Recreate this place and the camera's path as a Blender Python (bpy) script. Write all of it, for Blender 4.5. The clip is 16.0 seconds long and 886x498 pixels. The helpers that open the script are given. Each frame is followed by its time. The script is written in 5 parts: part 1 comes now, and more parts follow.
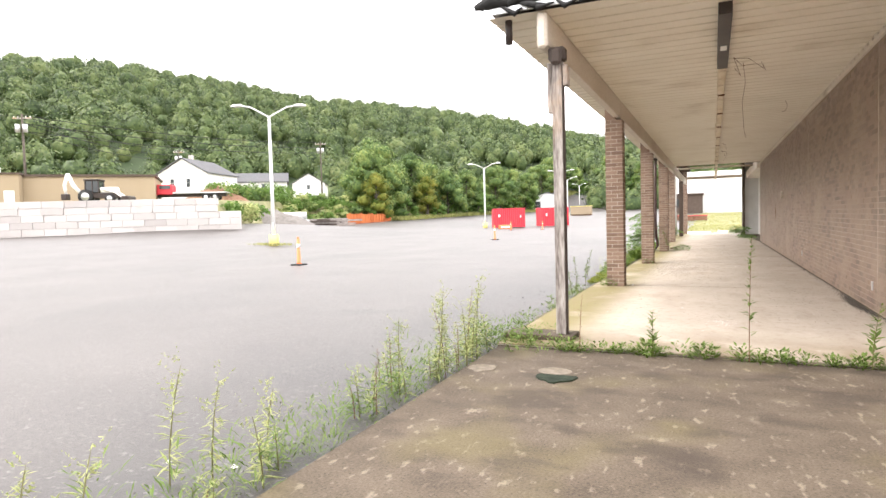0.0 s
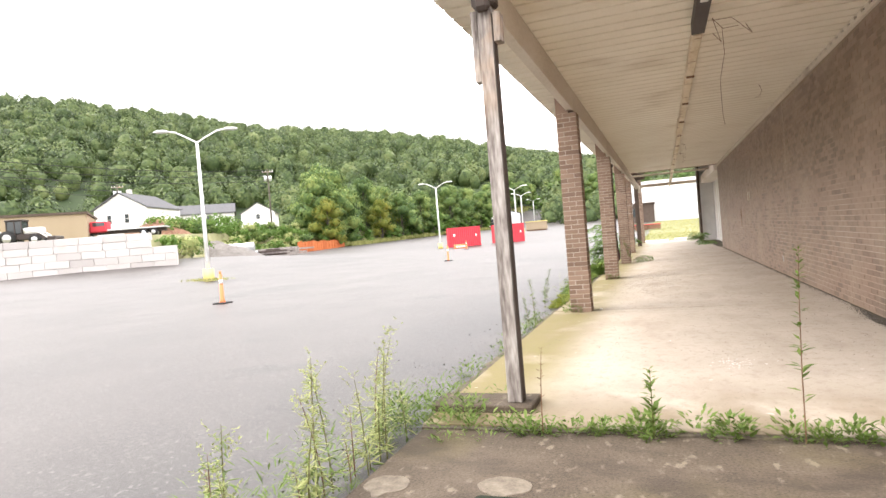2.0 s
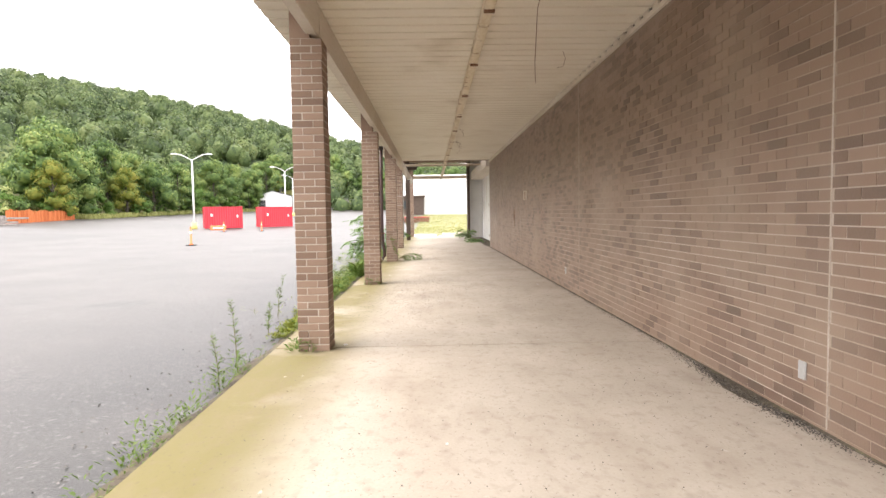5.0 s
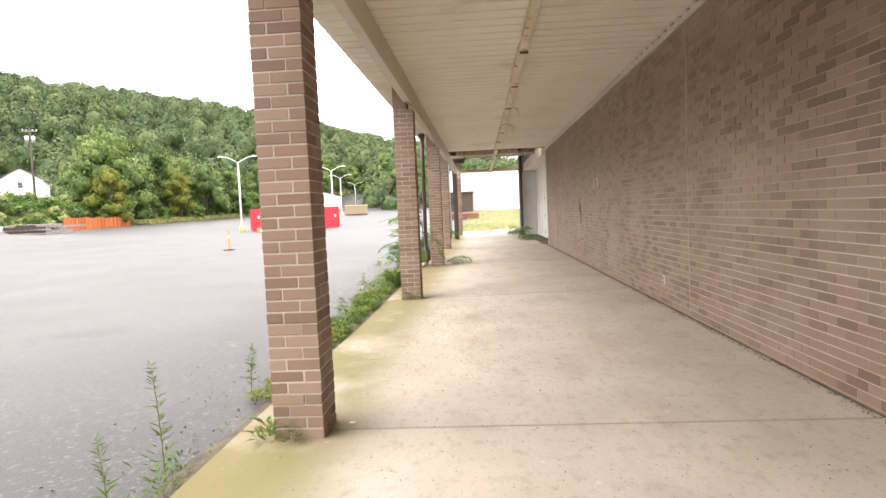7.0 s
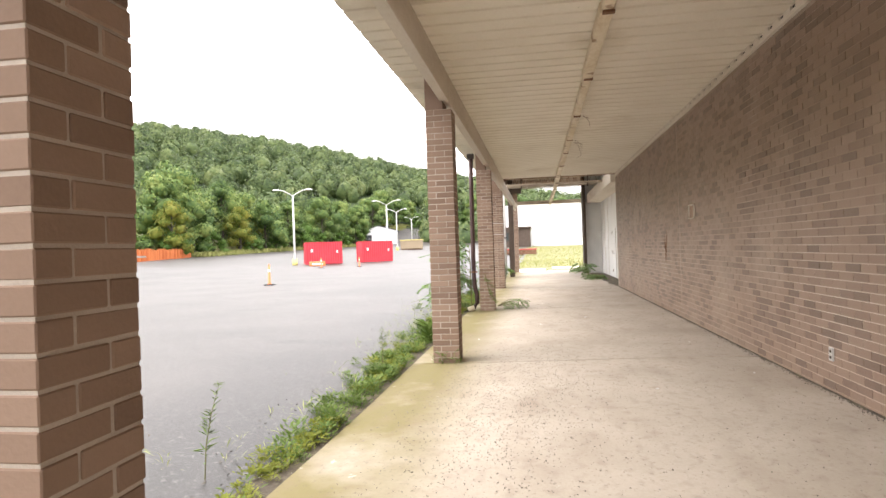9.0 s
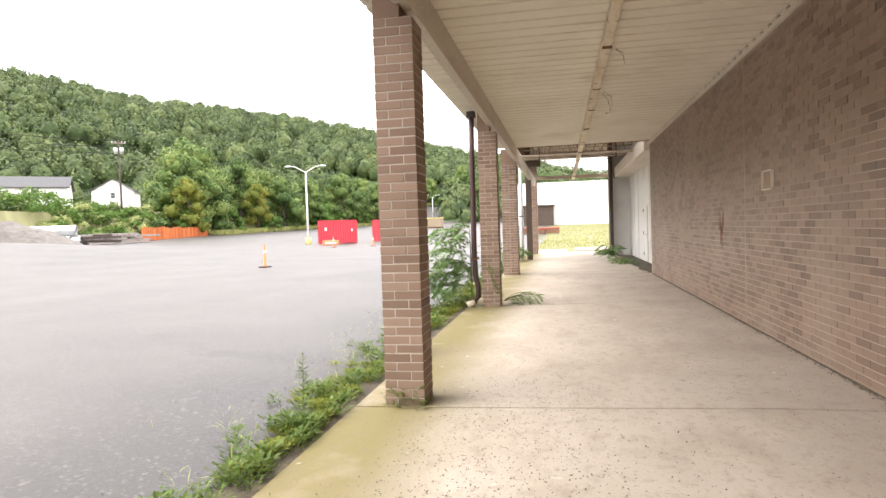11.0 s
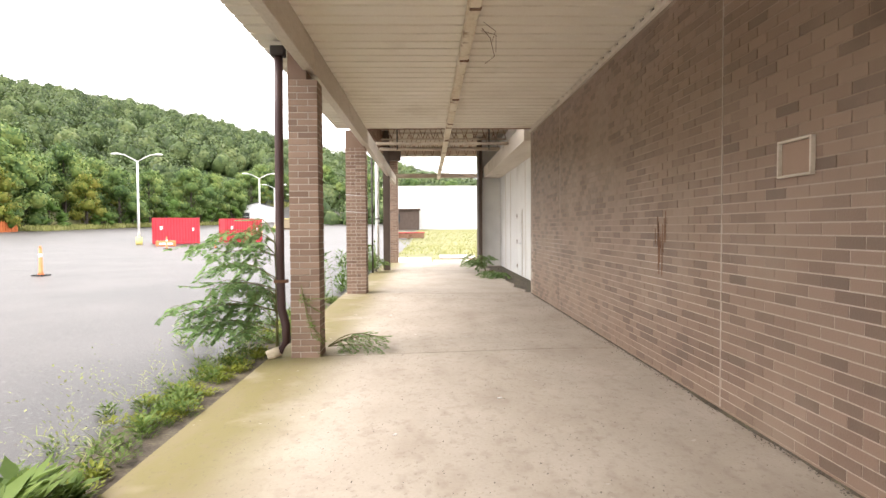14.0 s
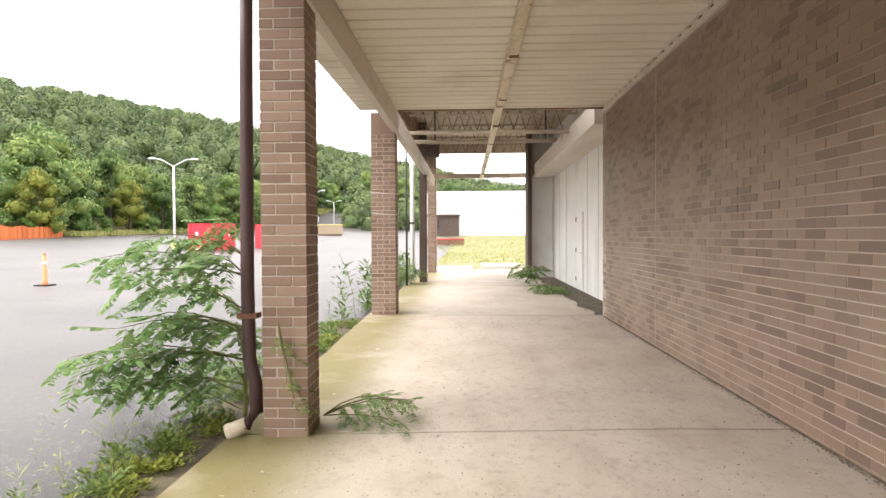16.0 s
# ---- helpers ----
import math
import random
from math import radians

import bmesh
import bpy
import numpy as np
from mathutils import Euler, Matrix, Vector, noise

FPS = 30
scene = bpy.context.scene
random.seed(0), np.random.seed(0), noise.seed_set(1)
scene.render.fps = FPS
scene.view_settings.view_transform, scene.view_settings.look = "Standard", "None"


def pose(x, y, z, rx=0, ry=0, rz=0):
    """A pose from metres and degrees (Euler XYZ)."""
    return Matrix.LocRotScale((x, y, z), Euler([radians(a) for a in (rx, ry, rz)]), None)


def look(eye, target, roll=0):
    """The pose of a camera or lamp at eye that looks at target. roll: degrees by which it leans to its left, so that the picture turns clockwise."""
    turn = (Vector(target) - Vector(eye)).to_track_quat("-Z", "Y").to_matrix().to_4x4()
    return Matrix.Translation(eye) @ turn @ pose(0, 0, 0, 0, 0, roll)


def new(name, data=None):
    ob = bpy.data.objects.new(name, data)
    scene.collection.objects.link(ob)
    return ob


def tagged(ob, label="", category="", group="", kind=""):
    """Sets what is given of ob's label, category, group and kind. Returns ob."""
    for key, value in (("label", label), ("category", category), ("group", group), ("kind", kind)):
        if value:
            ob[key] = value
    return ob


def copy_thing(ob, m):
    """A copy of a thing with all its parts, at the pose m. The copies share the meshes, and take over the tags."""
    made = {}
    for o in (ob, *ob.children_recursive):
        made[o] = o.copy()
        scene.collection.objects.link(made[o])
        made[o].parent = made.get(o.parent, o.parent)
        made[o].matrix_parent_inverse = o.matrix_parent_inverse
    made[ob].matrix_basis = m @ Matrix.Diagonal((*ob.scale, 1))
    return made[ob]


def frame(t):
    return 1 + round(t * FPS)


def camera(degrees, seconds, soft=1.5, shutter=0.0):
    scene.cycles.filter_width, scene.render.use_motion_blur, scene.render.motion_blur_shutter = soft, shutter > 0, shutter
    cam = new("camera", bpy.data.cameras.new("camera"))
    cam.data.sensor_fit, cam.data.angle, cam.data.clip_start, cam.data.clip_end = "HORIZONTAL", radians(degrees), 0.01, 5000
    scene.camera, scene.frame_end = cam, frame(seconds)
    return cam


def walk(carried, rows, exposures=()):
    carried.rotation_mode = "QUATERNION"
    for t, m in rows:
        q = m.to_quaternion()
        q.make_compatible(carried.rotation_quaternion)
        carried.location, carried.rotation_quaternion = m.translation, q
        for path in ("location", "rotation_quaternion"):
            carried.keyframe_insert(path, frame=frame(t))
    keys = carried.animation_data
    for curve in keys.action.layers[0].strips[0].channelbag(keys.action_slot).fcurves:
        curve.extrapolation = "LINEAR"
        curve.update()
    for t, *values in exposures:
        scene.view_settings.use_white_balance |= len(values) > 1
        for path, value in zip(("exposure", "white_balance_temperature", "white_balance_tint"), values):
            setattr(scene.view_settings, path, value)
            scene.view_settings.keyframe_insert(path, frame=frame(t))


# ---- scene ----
cam = camera(72.6, 16.0)
METRES, EYE, TILT, LEAN, TURN = 22.1, 1.5, 0.0, 0.0, 24.2
ROWS = [
    (0.0, 0.0, 0.0, 0.0, -0.08, -2.79, 1.59),
    (0.5, 0.009, 0.0249, 0.0003, 2.8, 0.41, 1.65),
    (1.0, 0.0134, 0.0504, -0.0014, 1.76, -3.89, -1.29),
    (1.5, 0.0197, 0.079, -0.001, -1.18, -5.79, 3.48),
    (2.0, 0.0259, 0.1056, -0.0011, -4.09, -0.98, 4.75),
    (2.5, 0.0314, 0.1337, -0.0012, -8.7, -0.52, 2.17),
    (3.0, 0.0421, 0.1616, -0.0001, -11.44, -1.46, 4.26),
    (3.5, 0.0532, 0.1902, 0.0004, -19.79, -2.07, 2.36),
    (4.0, 0.0679, 0.2164, 0.0015, -21.65, -0.05, 4.1),
    (4.5, 0.0798, 0.2414, 0.0014, -25.73, 0.86, 1.07),
    (5.0, 0.0939, 0.2684, 0.0012, -25.31, -3.35, 0.93),
    (7.5, 0.155, 0.4125, 0.0008, -19.37, -3.54, 2.06),
    (8.0, 0.1659, 0.443, 0.0001, -18.2, -3.34, 1.66),
    (8.5, 0.1805, 0.4726, -0.0004, -16.66, -0.93, 5.28),
    (9.0, 0.1944, 0.501, -0.0004, -15.25, -0.0, 1.97),
    (9.5, 0.2085, 0.5301, 0.0004, -13.93, -2.0, 0.84),
    (12.0, 0.2836, 0.6779, 0.0012, -12.59, -2.02, 2.38),
    (12.5, 0.2968, 0.7071, 0.0005, -13.22, -3.03, 2.32),
    (13.0, 0.3117, 0.7378, 0.0005, -15.58, -3.45, 3.77),
    (13.5, 0.3266, 0.7655, 0.0013, -21.2, -0.7, 1.93),
    (14.0, 0.3406, 0.7965, 0.002, -25.63, -1.93, 0.38),
    (14.5, 0.3544, 0.825, 0.0027, -22.96, -0.95, 2.21),
    (15.0, 0.3665, 0.8565, 0.002, -23.58, -1.62, 1.75),
    (15.5, 0.3794, 0.886, 0.0021, -22.36, -2.05, 3.29),
    (16.0, 0.3898, 0.9165, 0.0015, -21.89, -1.31, 0.29),
]
walk(cam, [(t, pose(0, 0, EYE, TILT, LEAN, TURN) @ pose(METRES * x, METRES * y, METRES * z, 90 + pitch, roll, yaw)) for t, x, y, z, yaw, pitch, roll in ROWS])

# ---- light ----
SUN_EL, SUN_AZ = 52.0, 255.0
world = bpy.data.worlds.new("overcast_sky")
scene.world = world
world.use_nodes = True
wn, wl = world.node_tree.nodes, world.node_tree.links
wn.clear()
w_out, w_bg, w_sky, w_mix = (wn.new(k) for k in ("ShaderNodeOutputWorld", "ShaderNodeBackground", "ShaderNodeTexSky", "ShaderNodeMix"))
w_sky.sky_type, w_sky.sun_disc = "NISHITA", False
w_sky.sun_elevation, w_sky.sun_rotation = radians(SUN_EL), radians(SUN_AZ)
w_sky.air_density, w_sky.dust_density = 1.0, 4.0
w_mix.data_type = "RGBA"
w_mix.inputs["Factor"].default_value = 0.86
w_mix.inputs["B"].default_value = (10.1, 9.7, 9.7, 1)      # cloud cover
wl.new(w_sky.outputs["Color"], w_mix.inputs["A"])
wl.new(w_mix.outputs["Result"], w_bg.inputs["Color"])
wl.new(w_bg.outputs["Background"], w_out.inputs["Surface"])
w_bg.inputs["Strength"].default_value = 0.12
sun = new("sun", bpy.data.lights.new("sun", "SUN"))
sun.data.energy, sun.data.angle, sun.data.color = 0.7, radians(40), (1.0, 0.94, 0.86)
sun.matrix_world = look((0, 0, 30), (0.75 * 30, 0.2 * 30, 0), 0)
scene.view_settings.exposure = 2.02

# ---- materials ----


def mat(name, cols, scale=4.0, rough=0.85, bump=0.15, fine=60.0, metal=0.0, rand="", stretch=(1, 1, 1), spec=0.3, fine_mix=0.35, detail=6, rand_mix=0.55, span=None):
    """Noise-ramped surface: cols from low to high, a coarse and a fine noise, and a random value per piece."""
    m = bpy.data.materials.new(name)
    m.use_nodes = True
    n, l = m.node_tree.nodes, m.node_tree.links
    b = n["Principled BSDF"]
    geo = n.new("ShaderNodeNewGeometry")
    mp = n.new("ShaderNodeMapping")
    mp.inputs["Scale"].default_value = stretch
    l.new(geo.outputs["Position"], mp.inputs["Vector"])
    n1, n2 = n.new("ShaderNodeTexNoise"), n.new("ShaderNodeTexNoise")
    n1.inputs["Scale"].default_value, n1.inputs["Detail"].default_value = scale, detail
    n2.inputs["Scale"].default_value, n2.inputs["Detail"].default_value = fine, 3
    for q in (n1, n2):
        l.new(mp.outputs["Vector"], q.inputs["Vector"])
    mx = n.new("ShaderNodeMix")
    mx.inputs["Factor"].default_value = fine_mix
    l.new(n1.outputs["Fac"], mx.inputs["A"])
    l.new(n2.outputs["Fac"], mx.inputs["B"])
    value = mx.outputs["Result"]
    if rand:
        src = geo.outputs["Random Per Island"] if rand == "island" else n.new("ShaderNodeObjectInfo").outputs["Random"]
        m2 = n.new("ShaderNodeMix")
        m2.inputs["Factor"].default_value = rand_mix
        l.new(value, m2.inputs["A"])
        l.new(src, m2.inputs["B"])
        value = m2.outputs["Result"]
    r = n.new("ShaderNodeValToRGB")
    lo, hi = span or ((0.12, 0.88) if rand else (0.32, 0.68))
    while len(r.color_ramp.elements) < len(cols):
        r.color_ramp.elements.new(0.5)
    for i, (e, c) in enumerate(zip(r.color_ramp.elements, cols)):
        e.position = lo + (hi - lo) * i / max(1, len(cols) - 1)
        e.color = (*c, 1)
    l.new(value, r.inputs["Fac"])
    l.new(r.outputs["Color"], b.inputs["Base Color"])
    b.inputs["Roughness"].default_value, b.inputs["Metallic"].default_value = rough, metal
    b.inputs["Specular IOR Level"].default_value = spec
    if bump:
        bp = n.new("ShaderNodeBump")
        bp.inputs["Strength"].default_value, bp.inputs["Distance"].default_value = bump, 0.02
        l.new(mx.outputs["Result"], bp.inputs["Height"])
        l.new(bp.outputs["Normal"], b.inputs["Normal"])
    return m


def overlay(m, colour, scale, lo, hi, axis=None, edge=(0, 1), amount=1.0, stretch=(1, 1, 1)):
    """Adds stains, or on the wall mortar painted shade, to a material: noise patches, held to a band along x, y or z
    where axis is given.
    """
    n, l = m.node_tree.nodes, m.node_tree.links
    b = n["Principled BSDF"]
    old = b.inputs["Base Color"].links[0].from_socket
    geo = n.new("ShaderNodeNewGeometry")
    mp = n.new("ShaderNodeMapping")
    mp.inputs["Scale"].default_value = stretch
    mp.inputs["Location"].default_value = (scale * 1.7, scale * 0.3, 2.0)
    l.new(geo.outputs["Position"], mp.inputs["Vector"])
    t = n.new("ShaderNodeTexNoise")
    t.inputs["Scale"].default_value, t.inputs["Detail"].default_value = scale, 7
    l.new(mp.outputs["Vector"], t.inputs["Vector"])
    f = n.new("ShaderNodeMapRange")
    f.inputs["From Min"].default_value, f.inputs["From Max"].default_value = lo, hi
    f.inputs["To Max"].default_value = amount
    l.new(t.outputs["Fac"], f.inputs["Value"])
    fac = f.outputs["Result"]
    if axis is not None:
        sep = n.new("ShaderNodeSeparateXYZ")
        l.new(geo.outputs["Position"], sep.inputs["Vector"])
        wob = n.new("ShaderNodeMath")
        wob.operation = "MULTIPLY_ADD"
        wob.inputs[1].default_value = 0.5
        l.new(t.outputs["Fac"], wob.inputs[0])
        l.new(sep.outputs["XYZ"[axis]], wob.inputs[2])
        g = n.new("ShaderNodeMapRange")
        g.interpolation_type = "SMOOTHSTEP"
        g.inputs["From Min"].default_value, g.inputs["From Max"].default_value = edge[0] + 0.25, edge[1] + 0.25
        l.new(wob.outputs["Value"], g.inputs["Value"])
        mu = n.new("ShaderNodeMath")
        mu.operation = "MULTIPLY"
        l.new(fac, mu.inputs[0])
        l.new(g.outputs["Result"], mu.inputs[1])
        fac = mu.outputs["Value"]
    mx = n.new("ShaderNodeMix")
    mx.data_type = "RGBA"
    l.new(fac, mx.inputs["Factor"])
    l.new(old, mx.inputs["A"])
    mx.inputs["B"].default_value = (*colour, 1)
    l.new(mx.outputs["Result"], b.inputs["Base Color"])
    return m


def leafmat(name, cols, scale=0.06, through_amount=0.3, rand_mix=0.4):
    m = mat(name, cols, scale=scale, rough=0.6, bump=0, fine=scale * 8, rand="island", spec=0.2, rand_mix=rand_mix, span=(0.34, 0.66) if rand_mix < 0.3 else None)
    n, l = m.node_tree.nodes, m.node_tree.links
    b, o = n["Principled BSDF"], n["Material Output"]
    t = n.new("ShaderNodeBsdfTranslucent")
    l.new(b.inputs["Base Color"].links[0].from_socket, t.inputs["Color"])
    s = n.new("ShaderNodeMixShader")
    s.inputs["Fac"].default_value = through_amount
    l.new(b.outputs["BSDF"], s.inputs[1])
    l.new(t.outputs["BSDF"], s.inputs[2])
    l.new(s.outputs["Shader"], o.inputs["Surface"])
    return m


M_ASPHALT = mat("asphalt", [(.033, .028, .026), (.058, .051, .047), (.092, .082, .076)], scale=0.35, bump=0.5, fine=90, rough=0.5, fine_mix=0.5, spec=0.55)
overlay(M_ASPHALT, (.022, .020, .019), 0.5, 0.25, 0.55, axis=0, edge=(-6.0, -3.0), amount=0.7)
overlay(M_ASPHALT, (.030, .027, .025), 0.16, 0.58, 0.68, amount=0.6, stretch=(1, .45, 1))
overlay(M_ASPHALT, (.024, .022, .020), 0.9, 0.63, 0.70, amount=0.65, stretch=(.5, 1, 1))
overlay(M_ASPHALT, (.22, .207, .195), 24.0, 0.58, 0.68, amount=0.45)
overlay(M_ASPHALT, (.022, .020, .019), 30.0, 0.55, 0.64, amount=0.75)
M_SLAB = mat("covered_concrete", [(.395, .343, .283), (.44, .388, .324), (.485, .43, .364)], scale=1.1, bump=0.15, fine=45, rough=0.82, fine_mix=0.3)
overlay(M_SLAB, (.18, .152, .050), 0.9, 0.22, 0.48, axis=0, edge=(-1.1, -1.95), amount=0.92)
overlay(M_SLAB, (.17, .13, .075), 1.6, 0.32, 0.55, axis=1, edge=(8.5, 6.9), amount=0.8)
overlay(M_SLAB, (.27, .21, .16), 2.6, 0.5, 0.7, amount=0.28, stretch=(1, .35, 1))
overlay(M_SLAB, (.22, .165, .12), 11.0, 0.52, 0.72, amount=0.3, stretch=(1, .7, 1))
overlay(M_SLAB, (.13, .10, .075), 38.0, 0.60, 0.68, amount=0.3, stretch=(1, .6, 1))
overlay(M_SLAB, (.28, .22, .16), 0.55, 0.5, 0.75, amount=0.2)
overlay(M_SLAB, (.56, .52, .47), 7.0, 0.70, 0.74, amount=0.6)
M_SLAB_OLD = mat("weathered_concrete", [(.050, .038, .027), (.088, .069, .050), (.125, .100, .074)], scale=2.2, bump=0.5, fine=60, rough=0.9, fine_mix=0.5)
overlay(M_SLAB_OLD, (.24, .20, .15), 14.0, 0.60, 0.70, amount=0.6, stretch=(1, .5, 1))
overlay(M_SLAB_OLD, (.24, .20, .15), 3.2, 0.64, 0.74, amount=0.3)
overlay(M_SLAB_OLD, (.13, .11, .045), 1.1, 0.52, 0.70, amount=0.4)
overlay(M_SLAB_OLD, (.045, .034, .026), 2.0, 0.52, 0.64, amount=0.7, stretch=(.5, 1, 1))
overlay(M_SLAB_OLD, (.030, .024, .018), 55.0, 0.60, 0.66, amount=0.6)
BRICKS = [(.090, .054, .038), (.150, .095, .067), (.222, .146, .104), (.240, .159, .114), (.262, .177, .129)]
M_BRICK = mat("wall_brick", BRICKS, scale=0.7, bump=0.25, fine=70, rand="island", fine_mix=0.3, rough=.45, spec=.8)
M_BRICK_P = mat("wall_brick_single", BRICKS, scale=0.7, bump=0.25, fine=70, rand="object", fine_mix=0.3, rough=.45, spec=.8)
COLB = [(.17, .112, .084), (.235, .160, .118), (.285, .198, .148), (.325, .232, .176)]
M_COLBRICK = mat("column_brick", COLB, scale=1.5, bump=0.25, fine=70, rand="object", fine_mix=0.3)
for q in (M_BRICK, M_BRICK_P):
    overlay(q, (.33, .25, .19), 0.8, 0.5, 0.72, amount=0.5)
overlay(M_BRICK, (.20, .125, .075), 0.35, 0.5, 0.68, amount=0.4)
M_MORTAR = mat("mortar", [(.39, .335, .28), (.50, .44, .38)], scale=3, bump=0.3, fine=120)
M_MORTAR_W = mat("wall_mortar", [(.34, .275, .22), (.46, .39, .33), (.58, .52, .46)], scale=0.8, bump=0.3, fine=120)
# shade under the canopy painted into the mortar: darker up the wall
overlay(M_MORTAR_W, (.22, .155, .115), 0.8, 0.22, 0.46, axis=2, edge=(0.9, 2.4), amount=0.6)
M_DECK = mat("painted_steel_deck", [(.70, .64, .54), (.76, .705, .605), (.80, .755, .665)], scale=0.8, bump=0.05, fine=30, rough=0.6)
overlay(M_DECK, (.10, .075, .05), 9.0, 0.76, 0.79, amount=0.8)
overlay(M_DECK, (.42, .33, .22), 0.7, 0.58, 0.75, amount=0.5)
M_BEAM = mat("painted_timber_beam", [(.52, .46, .38), (.62, .56, .48), (.68, .63, .56)], scale=1.4, bump=0.15, fine=40, rough=0.7, stretch=(1, .25, 1))
overlay(M_BEAM, (.25, .19, .13), 2.0, 0.62, 0.75, amount=0.6, stretch=(1, .3, 1))
M_WOOD = mat("weathered_timber", [(.085, .07, .062), (.20, .175, .16), (.34, .31, .285), (.46, .43, .40)], scale=11, bump=0.7, fine=45, stretch=(1, 1, .16), fine_mix=0.45)
overlay(M_WOOD, (.40, .27, .17), 1.2, 0.5, 0.6, axis=2, edge=(2.2, 3.2), amount=0.8)
M_WOOD_DARK = mat("dark_timber", [(.045, .035, .03), (.09, .07, .06)], scale=9, bump=0.4, stretch=(1, 1, .1))
M_LIGHTBOX = mat("peeling_cream_channel", [(.52, .41, .27), (.66, .57, .43), (.74, .67, .55)], scale=3.5, bump=0.2, fine=30, stretch=(1, .4, 1), rough=0.6)
overlay(M_LIGHTBOX, (.20, .10, .045), 4.0, 0.6, 0.68, amount=0.8)
M_DARKMETAL = mat("dark_brown_metal", [(.03, .022, .02), (.055, .042, .038)], scale=3, bump=0.05, rough=0.5)
M_DOWNPIPE = mat("maroon_downpipe", [(.055, .03, .03), (.085, .05, .048)], scale=2, bump=0.1, rough=0.45)
M_RUST = mat("rusty_steel", [(.10, .05, .03), (.19, .10, .06), (.30, .21, .15)], scale=4, bump=0.2)
M_JOIST = mat("dusty_steel_joist", [(.30, .24, .18), (.46, .38, .29)], scale=4, bump=0.1, rough=0.6)
M_WHITE = mat("white_paint", [(.66, .65, .63), (.76, .75, .73), (.80, .79, .77)], scale=1.2, bump=0.05, rough=0.6)
overlay(M_WHITE, (.50, .47, .42), 1.3, 0.55, 0.72, amount=0.5, stretch=(1, 1, .25))
M_WHITEWALL = mat("white_rendered_wall", [(.74, .74, .75), (.80, .80, .80)], scale=0.3, bump=0, rough=0.8)
M_TAN = mat("tan_cladding", [(.30, .235, .16), (.35, .28, .195)], scale=0.3, bump=0.1, stretch=(1, 1, .2))
M_BLOCK = mat("pale_concrete_block", [(.36, .335, .32), (.46, .43, .41), (.55, .52, .50)], scale=0.9, bump=0.3, fine=20, rand="object")
overlay(M_BLOCK, (.42, .31, .24), 0.4, 0.62, 0.75, amount=0.5)
M_ROOFGREY = mat("grey_shingle", [(.075, .075, .08), (.11, .11, .115)], scale=3, bump=0.3)
M_ROOFBROWN = mat("brown_trim", [(.07, .05, .04), (.10, .075, .06)], scale=2)
M_GLASS = mat("dark_window_glass", [(.03, .035, .04), (.05, .055, .06)], scale=1, rough=0.1, bump=0, spec=0.6)
M_RED = mat("red_container_paint", [(.46, .035, .05), (.55, .05, .07)], scale=0.6, bump=0, rough=0.5)
M_ORANGE = mat("orange_plastic", [(.74, .20, .075), (.84, .27, .11)], scale=2, bump=0.05, rough=0.5)
M_ORANGEWOOD = mat("orange_fence_boards", [(.30, .075, .022), (.42, .12, .035), (.50, .17, .06)], scale=1.5, bump=0.2, rand="object")
M_YELLOW = mat("yellow_paint", [(.60, .52, .16), (.74, .66, .28)], scale=2, bump=0.1)
M_GALV = mat("galvanised_steel", [(.50, .51, .52), (.66, .67, .68)], scale=2, rough=0.4, metal=0.6, bump=0.05)
M_LAMPPOLE = mat("white_painted_pole", [(.70, .70, .69), (.78, .78, .77)], scale=2, bump=0.03, rough=0.5)
M_GRAVEL = mat("grey_gravel", [(.10, .09, .082), (.155, .142, .13), (.23, .215, .20)], scale=2.0, bump=1.0, fine=25, fine_mix=0.6)
M_DEBRIS = mat("dark_debris", [(.05, .042, .035), (.12, .105, .09), (.26, .24, .22)], scale=20, bump=0.5, rand="island")
M_SOIL = mat("grassy_soil", [(.11, .115, .045), (.17, .165, .07), (.25, .235, .12)], scale=0.25, bump=0.4, fine=12)
M_HILLSOIL = mat("forest_floor", [(.02, .035, .012), (.035, .055, .02)], scale=0.1, bump=0)
M_BARK = mat("bark", [(.06, .05, .04), (.13, .11, .09)], scale=6, bump=0.5, stretch=(1, 1, .2))
M_TYRE = mat("black_rubber", [(.018, .018, .018), (.03, .03, .03)], scale=8)
M_GREENCAP = mat("green_cast_lid", [(.010, .014, .010), (.035, .045, .03)], scale=12, bump=0.8, rough=0.85, spec=.1)
M_FOREST = leafmat("forest_leaves", [(.026, .044, .016), (.052, .082, .028), (.092, .128, .042), (.155, .185, .07)], scale=0.12, through_amount=0.08, rand_mix=0.2)
M_TREE = leafmat("tree_leaves", [(.036, .070, .022), (.075, .13, .036), (.14, .20, .052), (.235, .275, .08)], scale=0.16, through_amount=0.12, rand_mix=0.2)
M_TREE_Y = leafmat("yellowing_leaves", [(.05, .09, .015), (.12, .16, .025), (.22, .22, .04), (.30, .25, .05)], scale=0.1)
M_BUSH = leafmat("bush_leaves", [(.05, .10, .02), (.10, .18, .035), (.18, .25, .06)], scale=0.3)
M_WEED = leafmat("weed_leaves", [(.07, .12, .025), (.13, .20, .045), (.22, .28, .08)], scale=2.0)
M_WEED_PALE = leafmat("pale_weed_tops", [(.22, .27, .09), (.34, .38, .15), (.46, .44, .22)], scale=2.0)
M_SHRUB = leafmat("shrub_leaves", [(.10, .19, .06), (.18, .29, .10), (.28, .40, .16)], scale=2.0, through_amount=0.4)
M_JOINT = mat("wall_joint_sealant", [(.36, .29, .235), (.56, .50, .44)], scale=2, bump=0.1)
M_PATCH = mat("cement_patch", [(.10, .08, .06), (.155, .13, .10), (.21, .18, .145)], scale=12, bump=0.4)
M_STEM = mat("weed_stem", [(.13, .13, .05), (.20, .19, .08)], scale=6, bump=0)
